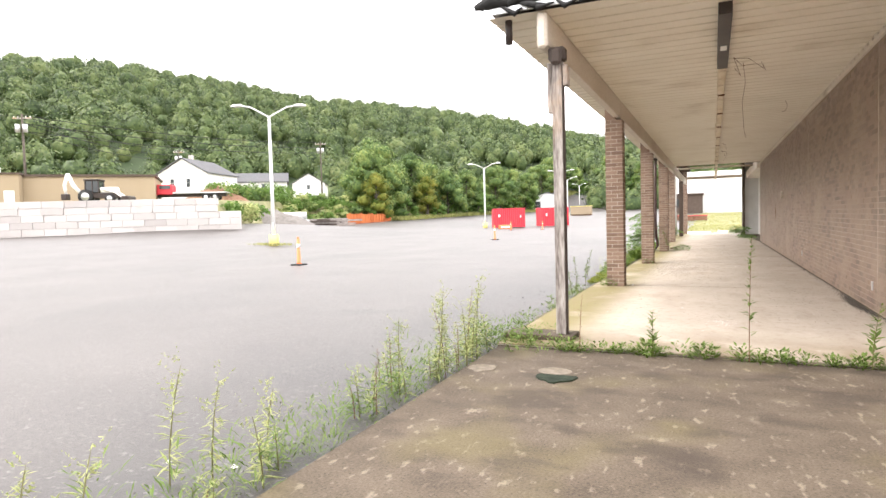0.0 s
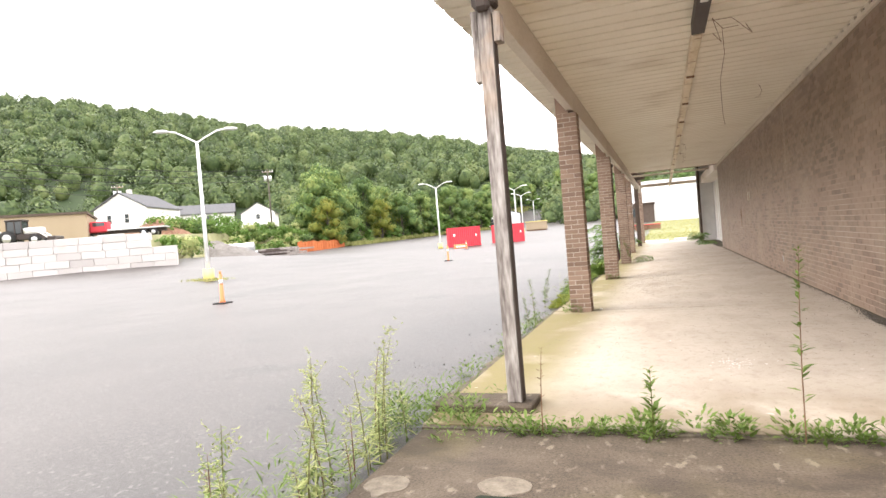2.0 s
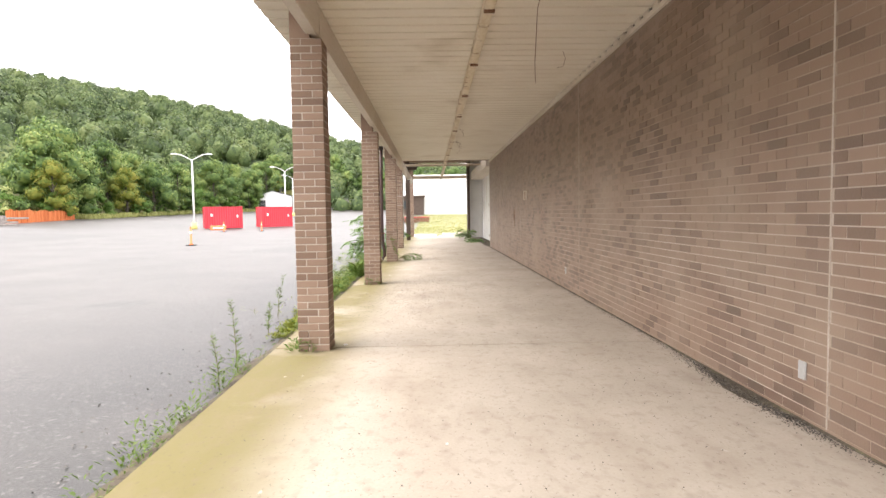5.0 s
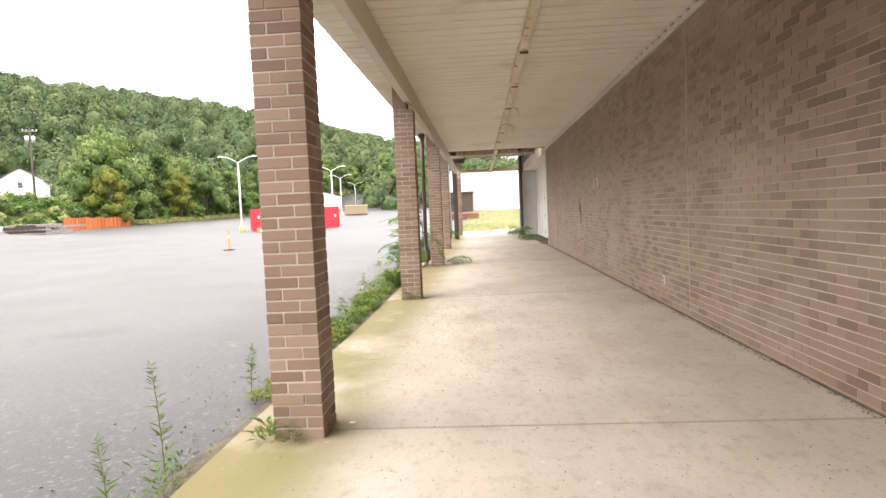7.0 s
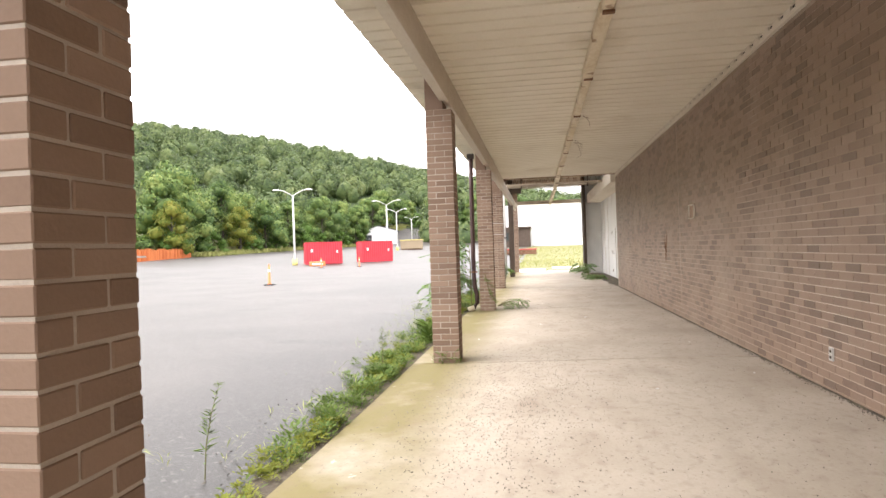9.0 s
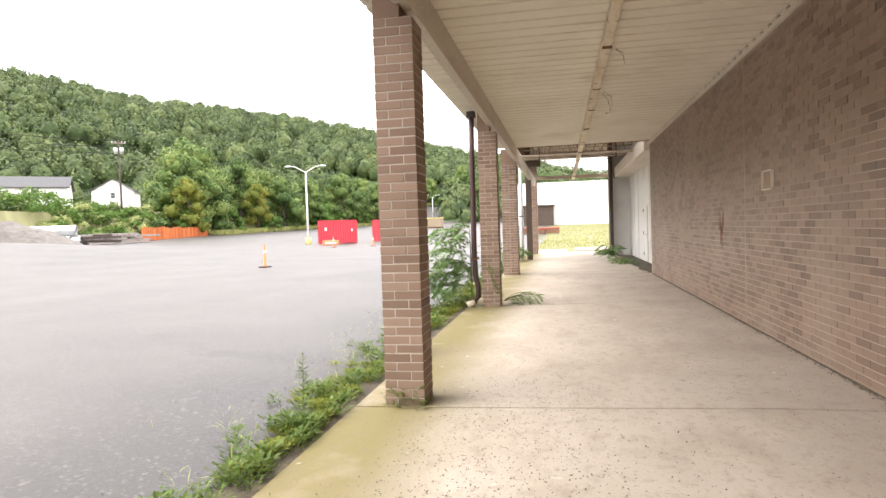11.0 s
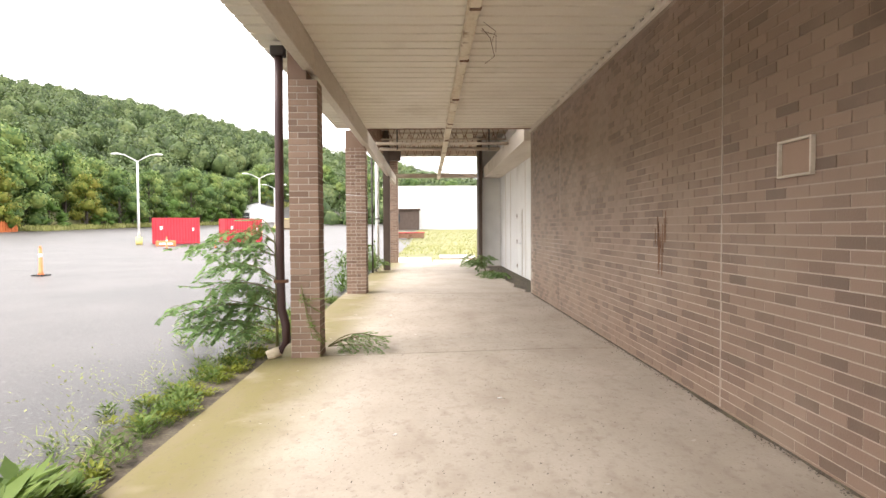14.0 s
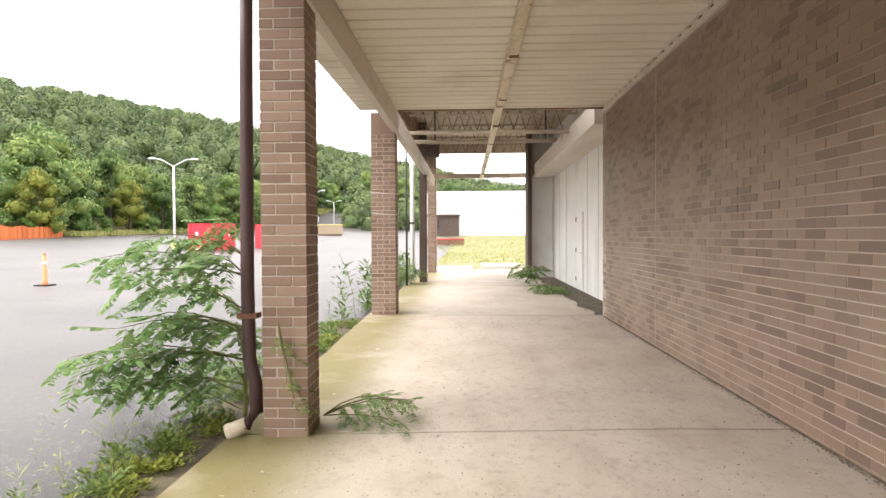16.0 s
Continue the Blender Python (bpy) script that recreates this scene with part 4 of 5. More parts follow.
poles = [(-79.3, 111.8, 5.5, 14.0), (at_px_dir(-58.6, 104) + (4.5, 13.5)), (at_px_dir(-47.5, 150) + (8.0, 11.0))]
for q in poles:
    utility_pole(*q)
wt = thing("power_lines", pose(0, 0, 0), "sagging black power lines between the poles", "cable")
for a, b in ((1, 0), (1, 2)):
    p, q = poles[a], poles[b]
    for k, dz in enumerate((-.2, -1.3, -2.4)):
        pts = []
        for i in range(13):
            f = i / 12
            pts.append((p[0] + (q[0] - p[0]) * f, p[1] + (q[1] - p[1]) * f + k * .2, (p[2] + p[3]) * (1 - f) + (q[2] + q[3]) * f + dz - 4 * f * (1 - f) * 1.0))
        tubepart("cable", pts, .05, M_TYRE, wt, seg=4)
p = poles[1]
tubepart("cable", [(p[0], p[1], p[2] + p[3] - .3), (p[0] - 40, p[1] - 40, p[2] + p[3] - 1)], .03, M_TYRE, wt, seg=4)

# far white building past the open end
fb = thing("white_building", pose(0, 150, 1.2), "large white windowless building beyond the grass", "building")
boxpart("wall", (-10, 60, 0, 25, -.6, 9.3), M_WHITEWALL, fb)
boxpart("roof", (-10.1, 60.1, -.1, 25.1, 9.3, 9.6), M_WHITE, fb)
boxpart("roof_unit", (14.0, 17.0, 6, 8, 9.6, 10.9), M_ROOFGREY, fb)
pr = boxpart("porch", (-8.6, -2.2, -4.0, -.02, -.3, 4.3), M_ROOFBROWN, fb, "brown porch block")
boxpart("porch_roof", (-8.9, -1.9, -4.4, -.01, 4.31, 4.6), M_ROOFBROWN, pr)
boxpart("porch_window", (-7.9, -6.2, -4.06, -4.005, 1.6, 3.4), M_GLASS, pr)
for i, (x, y, w) in enumerate(((-3.6, 96, 1.6), (-1.9, 97, 2.0), (-5.2, 98, 1.2))):
    c = thing("rusty_crate", pose(x, y, lot_z(x, y), 0, 0, 10 * i), "rusty red steel crate in the grass", "crate", group="rusty crates")
    boxpart("tray", (-w / 2, w / 2, -.5, .5, .1, .75), M_RUST, c, bevel=.03)
    boxpart("rim", (-w / 2 - .05, w / 2 + .05, -.55, .55, .75, .85), M_RED, c)
    for fx in (-w / 2 + .1, w / 2 - .1):
        boxpart("foot", (fx - .06, fx + .06, -.4, .4, 0, .1), M_RUST, c)
for i, (x0, x1, y0, y1) in enumerate(((-2.2, -.2, 47.6, 52.5), (-.1, 2.6, 47.6, 50), (.3, 2.4, 52, 56))):
    s = structure("pavement_broken_%d" % (i + 1), (x0, x1, y0, y1, -.3, -.03 - .01 * i), M_WHITE if i == 0 else M_SLAB, "broken pale concrete slab overgrown at the edges", "pavement", bevel=.02)

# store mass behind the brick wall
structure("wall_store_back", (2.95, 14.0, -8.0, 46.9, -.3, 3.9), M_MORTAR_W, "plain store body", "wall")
# ---- planting ----


def ball_mass(name, centres, radii, squash, material, seg=9, rings=5):
    """Rough dark inner masses of foliage, one per clump."""
    th = np.arange(seg) * math.tau / seg
    ph = np.linspace(-.42 * math.pi, .5 * math.pi, rings + 1)
    base = np.array([(math.cos(p) * math.cos(t), math.cos(p) * math.sin(t), math.sin(p)) for p in ph for t in th])
    m, q = len(centres), len(base)
    jit = rng.uniform(.66, 1.15, (m, q, 1))
    v = np.asarray(centres)[:, None, :] + base[None] * jit * np.asarray(radii)[:, None, None] * np.array((1, 1, squash))
    quad = np.array([(i * seg + j, i * seg + (j + 1) % seg, (i + 1) * seg + (j + 1) % seg, (i + 1) * seg + j) for i in range(rings) for j in range(seg)])
    f = (quad[None] + (np.arange(m) * q)[:, None, None]).reshape(-1)
    me = bpy.data.meshes.new(name)
    me.vertices.add(m * q)
    me.vertices.foreach_set("co", v.astype(np.float32).ravel())
    me.loops.add(len(f))
    me.loops.foreach_set("vertex_index", f.astype(np.int32))
    me.polygons.add(len(f) // 4)
    me.polygons.foreach_set("loop_start", np.arange(0, len(f), 4, dtype=np.int32))
    me.update(calc_edges=True)
    me.shade_smooth()
    me.materials.append(material)
    return me


def crown_cards(k, centres, radii, leaf, aspect=.75, squash=.85):
    """Leaf arrays scattered over clump shells."""
    i = rng.integers(0, len(centres), k)
    n = unit(k)
    n[:, 2] = np.where(n[:, 2] < -.35, -n[:, 2] * .5, n[:, 2])
    c = np.asarray(centres)[i] + n * (np.asarray(radii)[i] * rng.uniform(.66, 1.15, k))[:, None] * (1, 1, squash)
    face = n + unit(k) * .4
    d = np.cross(face, unit(k))
    L = leaf * rng.uniform(.6, 1.4, k)
    return c, d, face, L, L * aspect, n


def tree(name, h, spread, k, leaf, material, label, clumps=16, low=.18):
    t = thing(name, pose(0, 0, 0), label, "tree", group="lot-edge trees")
    bm = bmesh.new()
    tube(bm, [(0, 0, -.5), (.1, .05, h * .3), (-.1, .1, h * .6), (0, 0, h * .85)], [.32, .24, .16, .04], 8)
    cs, rs = [], []
    for i in range(clumps):
        f = (i + .5) / clumps
        a = i * 2.4 + random.random()
        z = h * (low + (.9 - low) * f)
        rad = spread * math.sin(math.pi * min(.97, .22 + .72 * f)) * random.uniform(.45, .95)
        q = Vector((math.cos(a) * rad, math.sin(a) * rad, z))
        cs.append(q)
        rs.append(spread * random.uniform(.30, .5))
        tube(bm, [(0, 0, max(.5, z - h * .18)), q * .5 + Vector((0, 0, z * .45)), q], [.10, .06, .02], 5)
    cs.append(Vector((0, 0, h * .9)))
    rs.append(spread * .34)
    part("trunk", bm, M_BARK, t, smooth=True)
    *crown, out = crown_cards(k, np.array([tuple(v) for v in cs]), np.array(rs), leaf)
    part("crown", card_mesh("crown", *crown, material, shade=out), material, t)
    part("inner_foliage", ball_mass("inner_foliage", np.array([tuple(v) for v in cs]), np.array(rs) * .66, .85, material), material, t)
    return t


random.seed(31)
kinds = [tree("tree", 15, 5.5, 4200, .46, M_TREE, "tall leafy green tree at the lot edge", 18),
         tree("tree", 12, 5.0, 3800, .45, M_TREE, "broad dark green tree at the lot edge", 15, .1),
         tree("tree", 17, 5.0, 4000, .46, M_TREE, "high oval green tree at the lot edge", 18, .25),
         tree("tree", 10, 3.6, 2600, .4, M_TREE_Y, "yellowing slender tree at the lot edge", 12, .12),
         tree("tree", 8, 4.2, 2600, .36, M_BUSH, "low spreading bright green tree", 12, .05)]
spots = []
for i in range(34):
    f = i / 33
    x = -64 - 3.5 * (i % 3) + 14 * f ** 2 + random.uniform(-1.5, 1.5)
    y = 108 + 118 * f + random.uniform(-2, 2)
    spots.append((x, y, (3, 0, 2, 1, 0, 4, 3, 2, 0, 1)[i % 10], random.uniform(.78, 1.0)))
for i in range(12):
    spots.append((-66 - i * 2.2 + random.uniform(-1, 1), 112 + i * 4.0 + random.uniform(-3, 3), (1, 0, 3, 2)[i % 4], random.uniform(.85, 1.1)))
for i in range(14):
    spots.append((-48 + i * 5.2 + random.uniform(-1.5, 1.5), 232 + random.uniform(-4, 6), (1, 4, 0)[i % 3], random.uniform(.75, 1.0)))
for i in range(9):
    spots.append((-63.5 + 1.0 * i + random.uniform(-1, 1), 108 + 12 * i, 4, random.uniform(.5, .75)))
used = set()
for x, y, k, s in spots:
    sink = 1.6 if y > 227 else 0.0
    if k not in used:
        used.add(k)
        kinds[k].matrix_world = pose(x, y, ground_z(x, y) - sink)
    else:
        o = copy_thing(kinds[k], pose(x, y, ground_z(x, y) - sink, 0, 0, random.uniform(0, 360)))
        o.scale = (s, s, s * random.uniform(.9, 1.1))


def bush(x, y, z, w, h, k, leaf, material, label):
    t = thing("bush", pose(x, y, z), label, "bush", group="bank bushes")
    cs = np.c_[rng.uniform(-w / 2, w / 2, 14), rng.uniform(-w / 2, w / 2, 14) * .7, rng.uniform(.1, .75, 14) * h]
    rs = rng.uniform(.2, .36, 14) * h
    c, d, f, L, W, out = crown_cards(k, cs, rs, leaf)
    c[:, 2] = np.maximum(c[:, 2], .02)
    part("foliage", card_mesh("foliage", c, d, f, L, W, material, shade=out), material, t)
    bm = bmesh.new()
    for i in range(6):
        tube(bm, [(0, 0, -.3), cs[i] * (.5, .5, .6), cs[i]], [.05, .03, .01], 5)
    part("stems", bm, M_BARK, t)


for i in range(34):
    y = 70 + 41 * (i / 33) + random.uniform(-1.5, 1.5)
    x = -66.5 - 3.2 * (i % 3) + random.uniform(-1, 1)
    bush(x, y, bank_z(x, y) - .2, random.uniform(4.5, 6.5), random.uniform(2.4, 3.8), 900, .34, (M_BUSH, M_WEED_PALE, M_BUSH, M_TREE)[i % 4], "dense green bush on the bank")
for i in range(3):
    x, y = at_px_dir(-43.9 + 1.0 * i, 63 + 5 * i)
    bush(x, y, lot_z(x, y), 3.6, random.uniform(2.4, 3.0), 900, .3, (M_BUSH, M_WEED_PALE, M_BUSH)[i % 3], "bright weedy bush at the end of the block wall")

# wooded hillside
k_trees, per = 3000, 190
az = np.radians(rng.uniform(-80, 14, k_trees))
rr = np.sqrt(rng.uniform(185 ** 2, 455 ** 2, k_trees))
keep = ~((rr < 250) & (np.degrees(az) > -19) & (np.degrees(az) < -9))      # clearing round the shed
az, rr = az[keep], rr[keep]
k_trees = len(rr)
tx, ty = HUB[0] + rr * np.sin(az), HUB[1] + rr * np.cos(az)
tz = np.array([ground_z(a, b) for a, b in zip(tx, ty)])
R = rng.uniform(3.0, 6.4, k_trees)
rise = np.clip((rr - 200) / 130, 0, 1)
lift = rise * rng.uniform(0, 4.5, k_trees) - (1 - rise) * R * .55
n = unit(k_trees * per)
n[:, 2] = np.abs(n[:, 2]) - .3 * (rng.random(len(n)) < .35)
lump = 1 + .22 * np.sin(n[:, 0] * 5 + np.repeat(tx, per)) * np.cos(n[:, 1] * 6 + np.repeat(ty, per))
Rr = np.repeat(R, per)
c = np.c_[np.repeat(tx, per), np.repeat(ty, per), np.repeat(tz + R * .8 + lift, per)] + n * (Rr * lump * rng.uniform(.72, 1.12, len(n)))[:, None] * (1, 1, 1.2)
face = n + unit(len(n)) * .28
L = Rr * .16 * rng.uniform(.6, 1.4, len(n))
woods = part("hillside_woods", card_mesh("hillside_woods", c, np.cross(face, unit(len(n))), face, L, L * .8, M_FOREST, shade=n + unit(len(n)) * .3), M_FOREST)
part("canopy_mass", ball_mass("canopy_mass", np.c_[tx, ty, tz + R * .8 + lift], R * .70, 1.15, M_FOREST), M_FOREST, woods)
tagged(woods, "dense green deciduous woods covering the hillside", "woods", kind="stuff")

# grass beyond the walkway and verge under the trees
k = 26000
c = np.c_[rng.uniform(-16, 14, k), 48.5 + 90 * rng.random(k) ** 1.6, np.zeros(k)]
keep = ~((c[:, 0] < -2.2) & (c[:, 1] < 62)) & ~((c[:, 1] < 57) & (np.abs(c[:, 0]) < 2.3) & (rng.random(k) < .93))
c = c[keep]
c = c[c[:, 0] > -2.3 - .11 * np.maximum(0, c[:, 1] - 75)]
c[:, 2] = [ground_z(a, b) - .03 for a, b in c[:, :2]]
k = len(c)
lawn = part("rough_grass", card_mesh("rough_grass", c, unit(k) * .45 + (0, 0, 1), unit(k), rng.uniform(.06, .24, k), .05, M_GRASS), M_GRASS)
tagged(lawn, "tall sunlit yellow-green grass past the open end", "grass", kind="stuff")
k = 16000
f = rng.random(k)
c = np.c_[-61.5 + 13 * f ** 2 + rng.normal(0, 1.2, k), 112 + 114 * f, np.zeros(k)]
c[:, 2] = [ground_z(a, b) for a, b in c[:, :2]]
verge = part("verge_weeds", card_mesh("verge_weeds", c, unit(k) * .4 + (0, 0, 1), unit(k), rng.uniform(.4, 1.1, k), .22, M_GRASS), M_GRASS)
tagged(verge, "ragged weeds along the edge of the lot", "weeds", kind="stuff")

# ---- weeds by the slab ----


def weed_cards(x, y, z, h, leaves, leaf, lean=.15):
    """One upright weed: stem points, and arrays for its leaves."""
    lx, ly = rng.normal(0, lean, 2) * h
    f = rng.uniform(.06, 1, leaves) ** .7
    a = rng.uniform(0, math.tau, leaves)
    c = np.c_[x + lx * f ** 2, y + ly * f ** 2, z + h * f]
    d = np.c_[np.cos(a), np.sin(a), rng.uniform(.1, .9, leaves)]
    nrm = np.c_[-np.cos(a) * .4, -np.sin(a) * .4, np.ones(leaves)]
    L = leaf * (1.15 - .65 * f) * rng.uniform(.7, 1.3, leaves)
    stem = [(x + lx * q * q, y + ly * q * q, z + h * q) for q in (0, .35, .7, 1)]
    return stem, (c, d, nrm, L)


def tall_weed(x, y, z, h, leaves, leaf, material, label, stem_mat=None, lean=.12, width=.15, group="tall weeds"):
    t = thing("tall_weed", pose(x, y, z), label, "weed", group=group)
    stem, (c, d, nrm, L) = weed_cards(0, 0, 0, h, leaves, leaf, lean)
    bm = bmesh.new()
    tube(bm, stem, [.005, .004, .003, .001], 5)
    part("stem", bm, stem_mat or M_STEM, t)
    part("leaves", card_mesh("leaves", c, d, nrm, L, L * width, material, fold=.06), material, t)


def plume_weed(x, y, z, h, material, tops, label):
    """A bushy upright weed: several stems clothed in narrow drooping leaves, with short flowering side shoots near the top."""
    t = thing("plume_weed", pose(x, y, z, 0, 0, random.uniform(0, 360)), label, "weed", group="plume weeds")
    C, D, N, LL = [], [], [], []
    TC, TD, TN, TL = [], [], [], []
    for q in range(random.choice((1, 1, 2))):
        hh = h * random.uniform(.6, 1.0) if q else h
        lean = Vector((random.gauss(0, .09), random.gauss(0, .09), 0)) * hh
        foot = Vector((random.gauss(0, .05), random.gauss(0, .05), 0)) if q else Vector()
        spine = [foot + lean * f * f + Vector((0, 0, hh * f)) for f in (0, .3, .6, .85, 1)]
        bm = bmesh.new()
        tube(bm, spine, [.006, .005, .004, .003, .001], 5)
        for k in range(int(75 * hh) + 16):
            f = random.uniform(.08, 1)
            p = foot + lean * f * f + Vector((0, 0, hh * f))
            a = random.uniform(0, math.tau)
            C.append(tuple(p))
            D.append((math.cos(a), math.sin(a), random.uniform(-.6, .5)))
            N.append((-math.cos(a) * .4, -math.sin(a) * .4, 1))
            LL.append((.05 + .09 * (1 - f)) * random.uniform(.6, 1.3))
        for k in range(int(12 * hh) + 3):
            f = random.uniform(.55, 1)
            p = foot + lean * f * f + Vector((0, 0, hh * f))
            a = random.uniform(0, math.tau)
            e = p + Vector((math.cos(a), math.sin(a), 1.2)) * random.uniform(.04, .11)
            for m in range(12):
                b = p.lerp(e, random.uniform(.25, 1.1))
                TC.append(tuple(b))
                TD.append((random.gauss(0, 1), random.gauss(0, 1), random.uniform(0, 1.2)))
                TN.append((random.gauss(0, 1), random.gauss(0, 1), 1))
                TL.append(random.uniform(.012, .03))
        part("stem", bm, M_DEAD if q % 2 else M_STEM, t)
    LL, TL = np.array(LL), np.array(TL)
    part("leaves", card_mesh("leaves", C, D, N, LL, LL * .14, material, fold=.05), material, t)
    shoots = part("flower_shoots", card_mesh("flower_shoots", TC, TD, TN, TL, TL * .35, tops), tops, t)
    shoots["kind"] = "stuff"


random.seed(77)
for i in range(24):
    y = (1.7, 2.3, 3.0, 4.2, 4.6, 5.1, 5.6, 6.0, 6.4, 6.8)[i % 10] + random.uniform(-.25, .25)
    x = -2.48 - abs(random.gauss(0, .17)) - (.25 if i % 5 == 0 else 0)
    h = random.uniform(.22, .5) if i % 4 else random.uniform(.55, .85)
    if y < 4:
        h *= .62
    if i % 6 == 5:
        tall_weed(x, y, -.1, h, 30, .05, M_DEAD, "dry brown upright weed stalk", M_DEAD)
    else:
        plume_weed(x, y, -.1, h, (M_WEED_PALE, M_WEED, M_WEED_PALE)[i % 3], M_WEED_PALE, "bushy feathery green weed at the slab edge")
for x, y, h in ((-2.5, 5.45, .95), (-2.47, 5.3, .6), (-2.45, 6.3, .9), (-2.45, 6.0, .7), (-2.9, 2.8, .62), (-2.8, 3.2, .5), (-3.08, 2.63, .75)):
    plume_weed(x, y, -.1, h, M_WEED_PALE, M_WEED_PALE, "tall pale flowering weed beside the slab")
tall_weed(.32, 6.72, -.02, 1.28, 60, .085, M_WEED, "tall thin weed with jagged leaves in the slab joint", M_DEAD, .05, .42)
tall_weed(1.35, 6.72, -.02, .62, 40, .12, M_WEED, "leafy weed in the slab joint", M_STEM, .1, .4)
tall_weed(-1.38, 6.75, -.02, .62, 30, .05, M_DEAD, "dry brown weed by the post", M_DEAD)
tall_weed(-.6, 6.74, -.02, .5, 50, .10, M_WEED, "leafy weed in the slab joint", M_STEM, .1, .4)


def low_weeds(name, xs, ys, k, leaf, material, label, hgt=.25, width=.3, z=-.1):
    """A drift of low leafy tufts: xs, ys are arrays of tuft centres."""
    m = len(xs)
    i = rng.integers(0, m, k)
    size = rng.uniform(.4, 1.2, m)[i]
    a = rng.uniform(0, math.tau, k)
    r = rng.uniform(0, .11, k) * size
    up = rng.random(k) ** 1.4
    c = np.c_[xs[i] + np.cos(a) * r, ys[i] + np.sin(a) * r, z + up * hgt * size]
    d = np.c_[np.cos(a), np.sin(a), rng.uniform(.15, 1.1, k)]
    nrm = np.c_[-np.cos(a) * .5, -np.sin(a) * .5, np.ones(k)] + unit(k) * .3
    L = leaf * size * rng.uniform(.6, 1.4, k)
    o = part(name, card_mesh(name, c, d, nrm, L, L * width, material, fold=.08), material)
    return tagged(o, label, "weeds", kind="stuff")


q = 90
low_weeds("joint_weeds", rng.uniform(-2.0, 2.05, q), rng.normal(6.78, .045, q), 3400, .055, M_WEED, "leafy green weeds rooted in the slab joint", .13, .4, -.03)
q = 60
low_weeds("post_weeds", rng.normal(-2.25, .25, q), rng.normal(7.0, .3, q), 1500, .06, M_WEED, "weeds crowding the post pad", .25, .28, -.08)
q = 110
low_weeds("corner_weeds", -2.42 - np.abs(rng.normal(0, .25, q)), rng.uniform(2.0, 7.6, q), 4200, .085, M_WEED, "feathery weeds between slab and asphalt", .34, .12)
q = 70
low_weeds("edge_weeds", -2.45 - np.abs(rng.normal(0, .10, q)), rng.uniform(8.0, 16.5, q), 1500, .05, M_WEED, "sparse weeds along the walkway edge", .18, .3)
q = 340
yy = rng.uniform(16.0, 33.0, q)
low_weeds("edge_weeds", -2.46 - np.abs(rng.normal(0, .22, q)) * (1 + .9 * (yy > 22)), yy, 24000, .05, M_WEED, "weeds and moss along the walkway edge", .12, .35)
q = 120
yy = rng.uniform(16.0, 30.0, q)
low_weeds("edge_grass", -2.6 - np.abs(rng.normal(0, .35, q)), yy, 900, .12, M_WEED_PALE, "thin pale grasses at the walkway edge", .16, .07)
q = 60
low_weeds("edge_weeds", -2.5 - np.abs(rng.normal(0, .2, q)), rng.uniform(33, 46, q), 3000, .12, M_BUSH, "taller weeds beyond the columns", .9, .3)
for i, (x, y, h) in enumerate(((-2.62, 12.6, .75), (-2.7, 19.6, .6), (-2.6, 32.2, .9), (-2.7, 34.0, 1.3), (-2.6, 12.0, .5), (-2.8, 14.5, .45), (-3.0, 15.8, .7))):
    tall_weed(x, y, -.1, h, 70, .10, M_WEED, "upright weed at the walkway edge", lean=.12)


vs, fs = [], []
steps = 240
for i in range(steps + 1):
    y = 7.2 + i * 26.5 / steps
    w = .22 + .16 * noise.noise((y * .9, 0, 0)) + .07 * noise.noise((y * 5, 1, 0)) + (.12 if y > 15 else 0) + .25 * min(1.0, max(0.0, (y - 20) / 3))
    for f, h in ((0, .010), (.45, .032), (1, -.012)):
        vs.append((-2.382 - max(.05, w) * f, y, -.1 + h + .012 * noise.noise((y * 4, f * 3, 2))))
for i in range(steps):
    for j in (0, 1):
        a = i * 3 + j
        fs.append((a, a + 1, a + 4, a + 3))
me = bpy.data.meshes.new("soil_strip")
me.from_pydata(vs, [], fs)
me.materials.append(M_EDGESOIL)
me.shade_smooth()
tagged(new("soil_strip", me), "dark soil and grit along the walkway edge", "soil", kind="stuff")
q = 500
yy = rng.uniform(13.5, 33.0, q)
yy = yy[np.sin(yy * 1.3) + np.sin(yy * 3.1) > -.6]
low_weeds("edge_moss", -2.50 - np.abs(rng.normal(0, .12, len(yy))) * (1 + 1.2 * (yy > 20)), yy, 24000, .034, M_MOSS, "yellow-green moss along the walkway edge", .05, .6, -.075)
q = 30
low_weeds("edge_flowers", -2.9 - np.abs(rng.normal(0, .3, q)), rng.uniform(21, 26.5, q), 900, .03, M_WEED_PALE, "tiny pale flowering weeds on the lot", .55, .5)


low_weeds("broad_weed", np.array([-2.52, -2.62, -2.50]), np.array([22.1, 22.45, 22.7]), 230, .19, M_WEED, "broad-leaved weed sprawling over the walkway edge", .22, .38)
for x, y in ((-2.02, 20.0), (-1.80, 19.98), (-2.12, 13.0), (-1.95, 13.0)):
    low_weeds("column_weeds", np.array([x, x + .05]), np.array([y, y - .02]), 60, .07, M_WEED, "small weed at the foot of a brick column", .16, .3, floor_z(x, y))


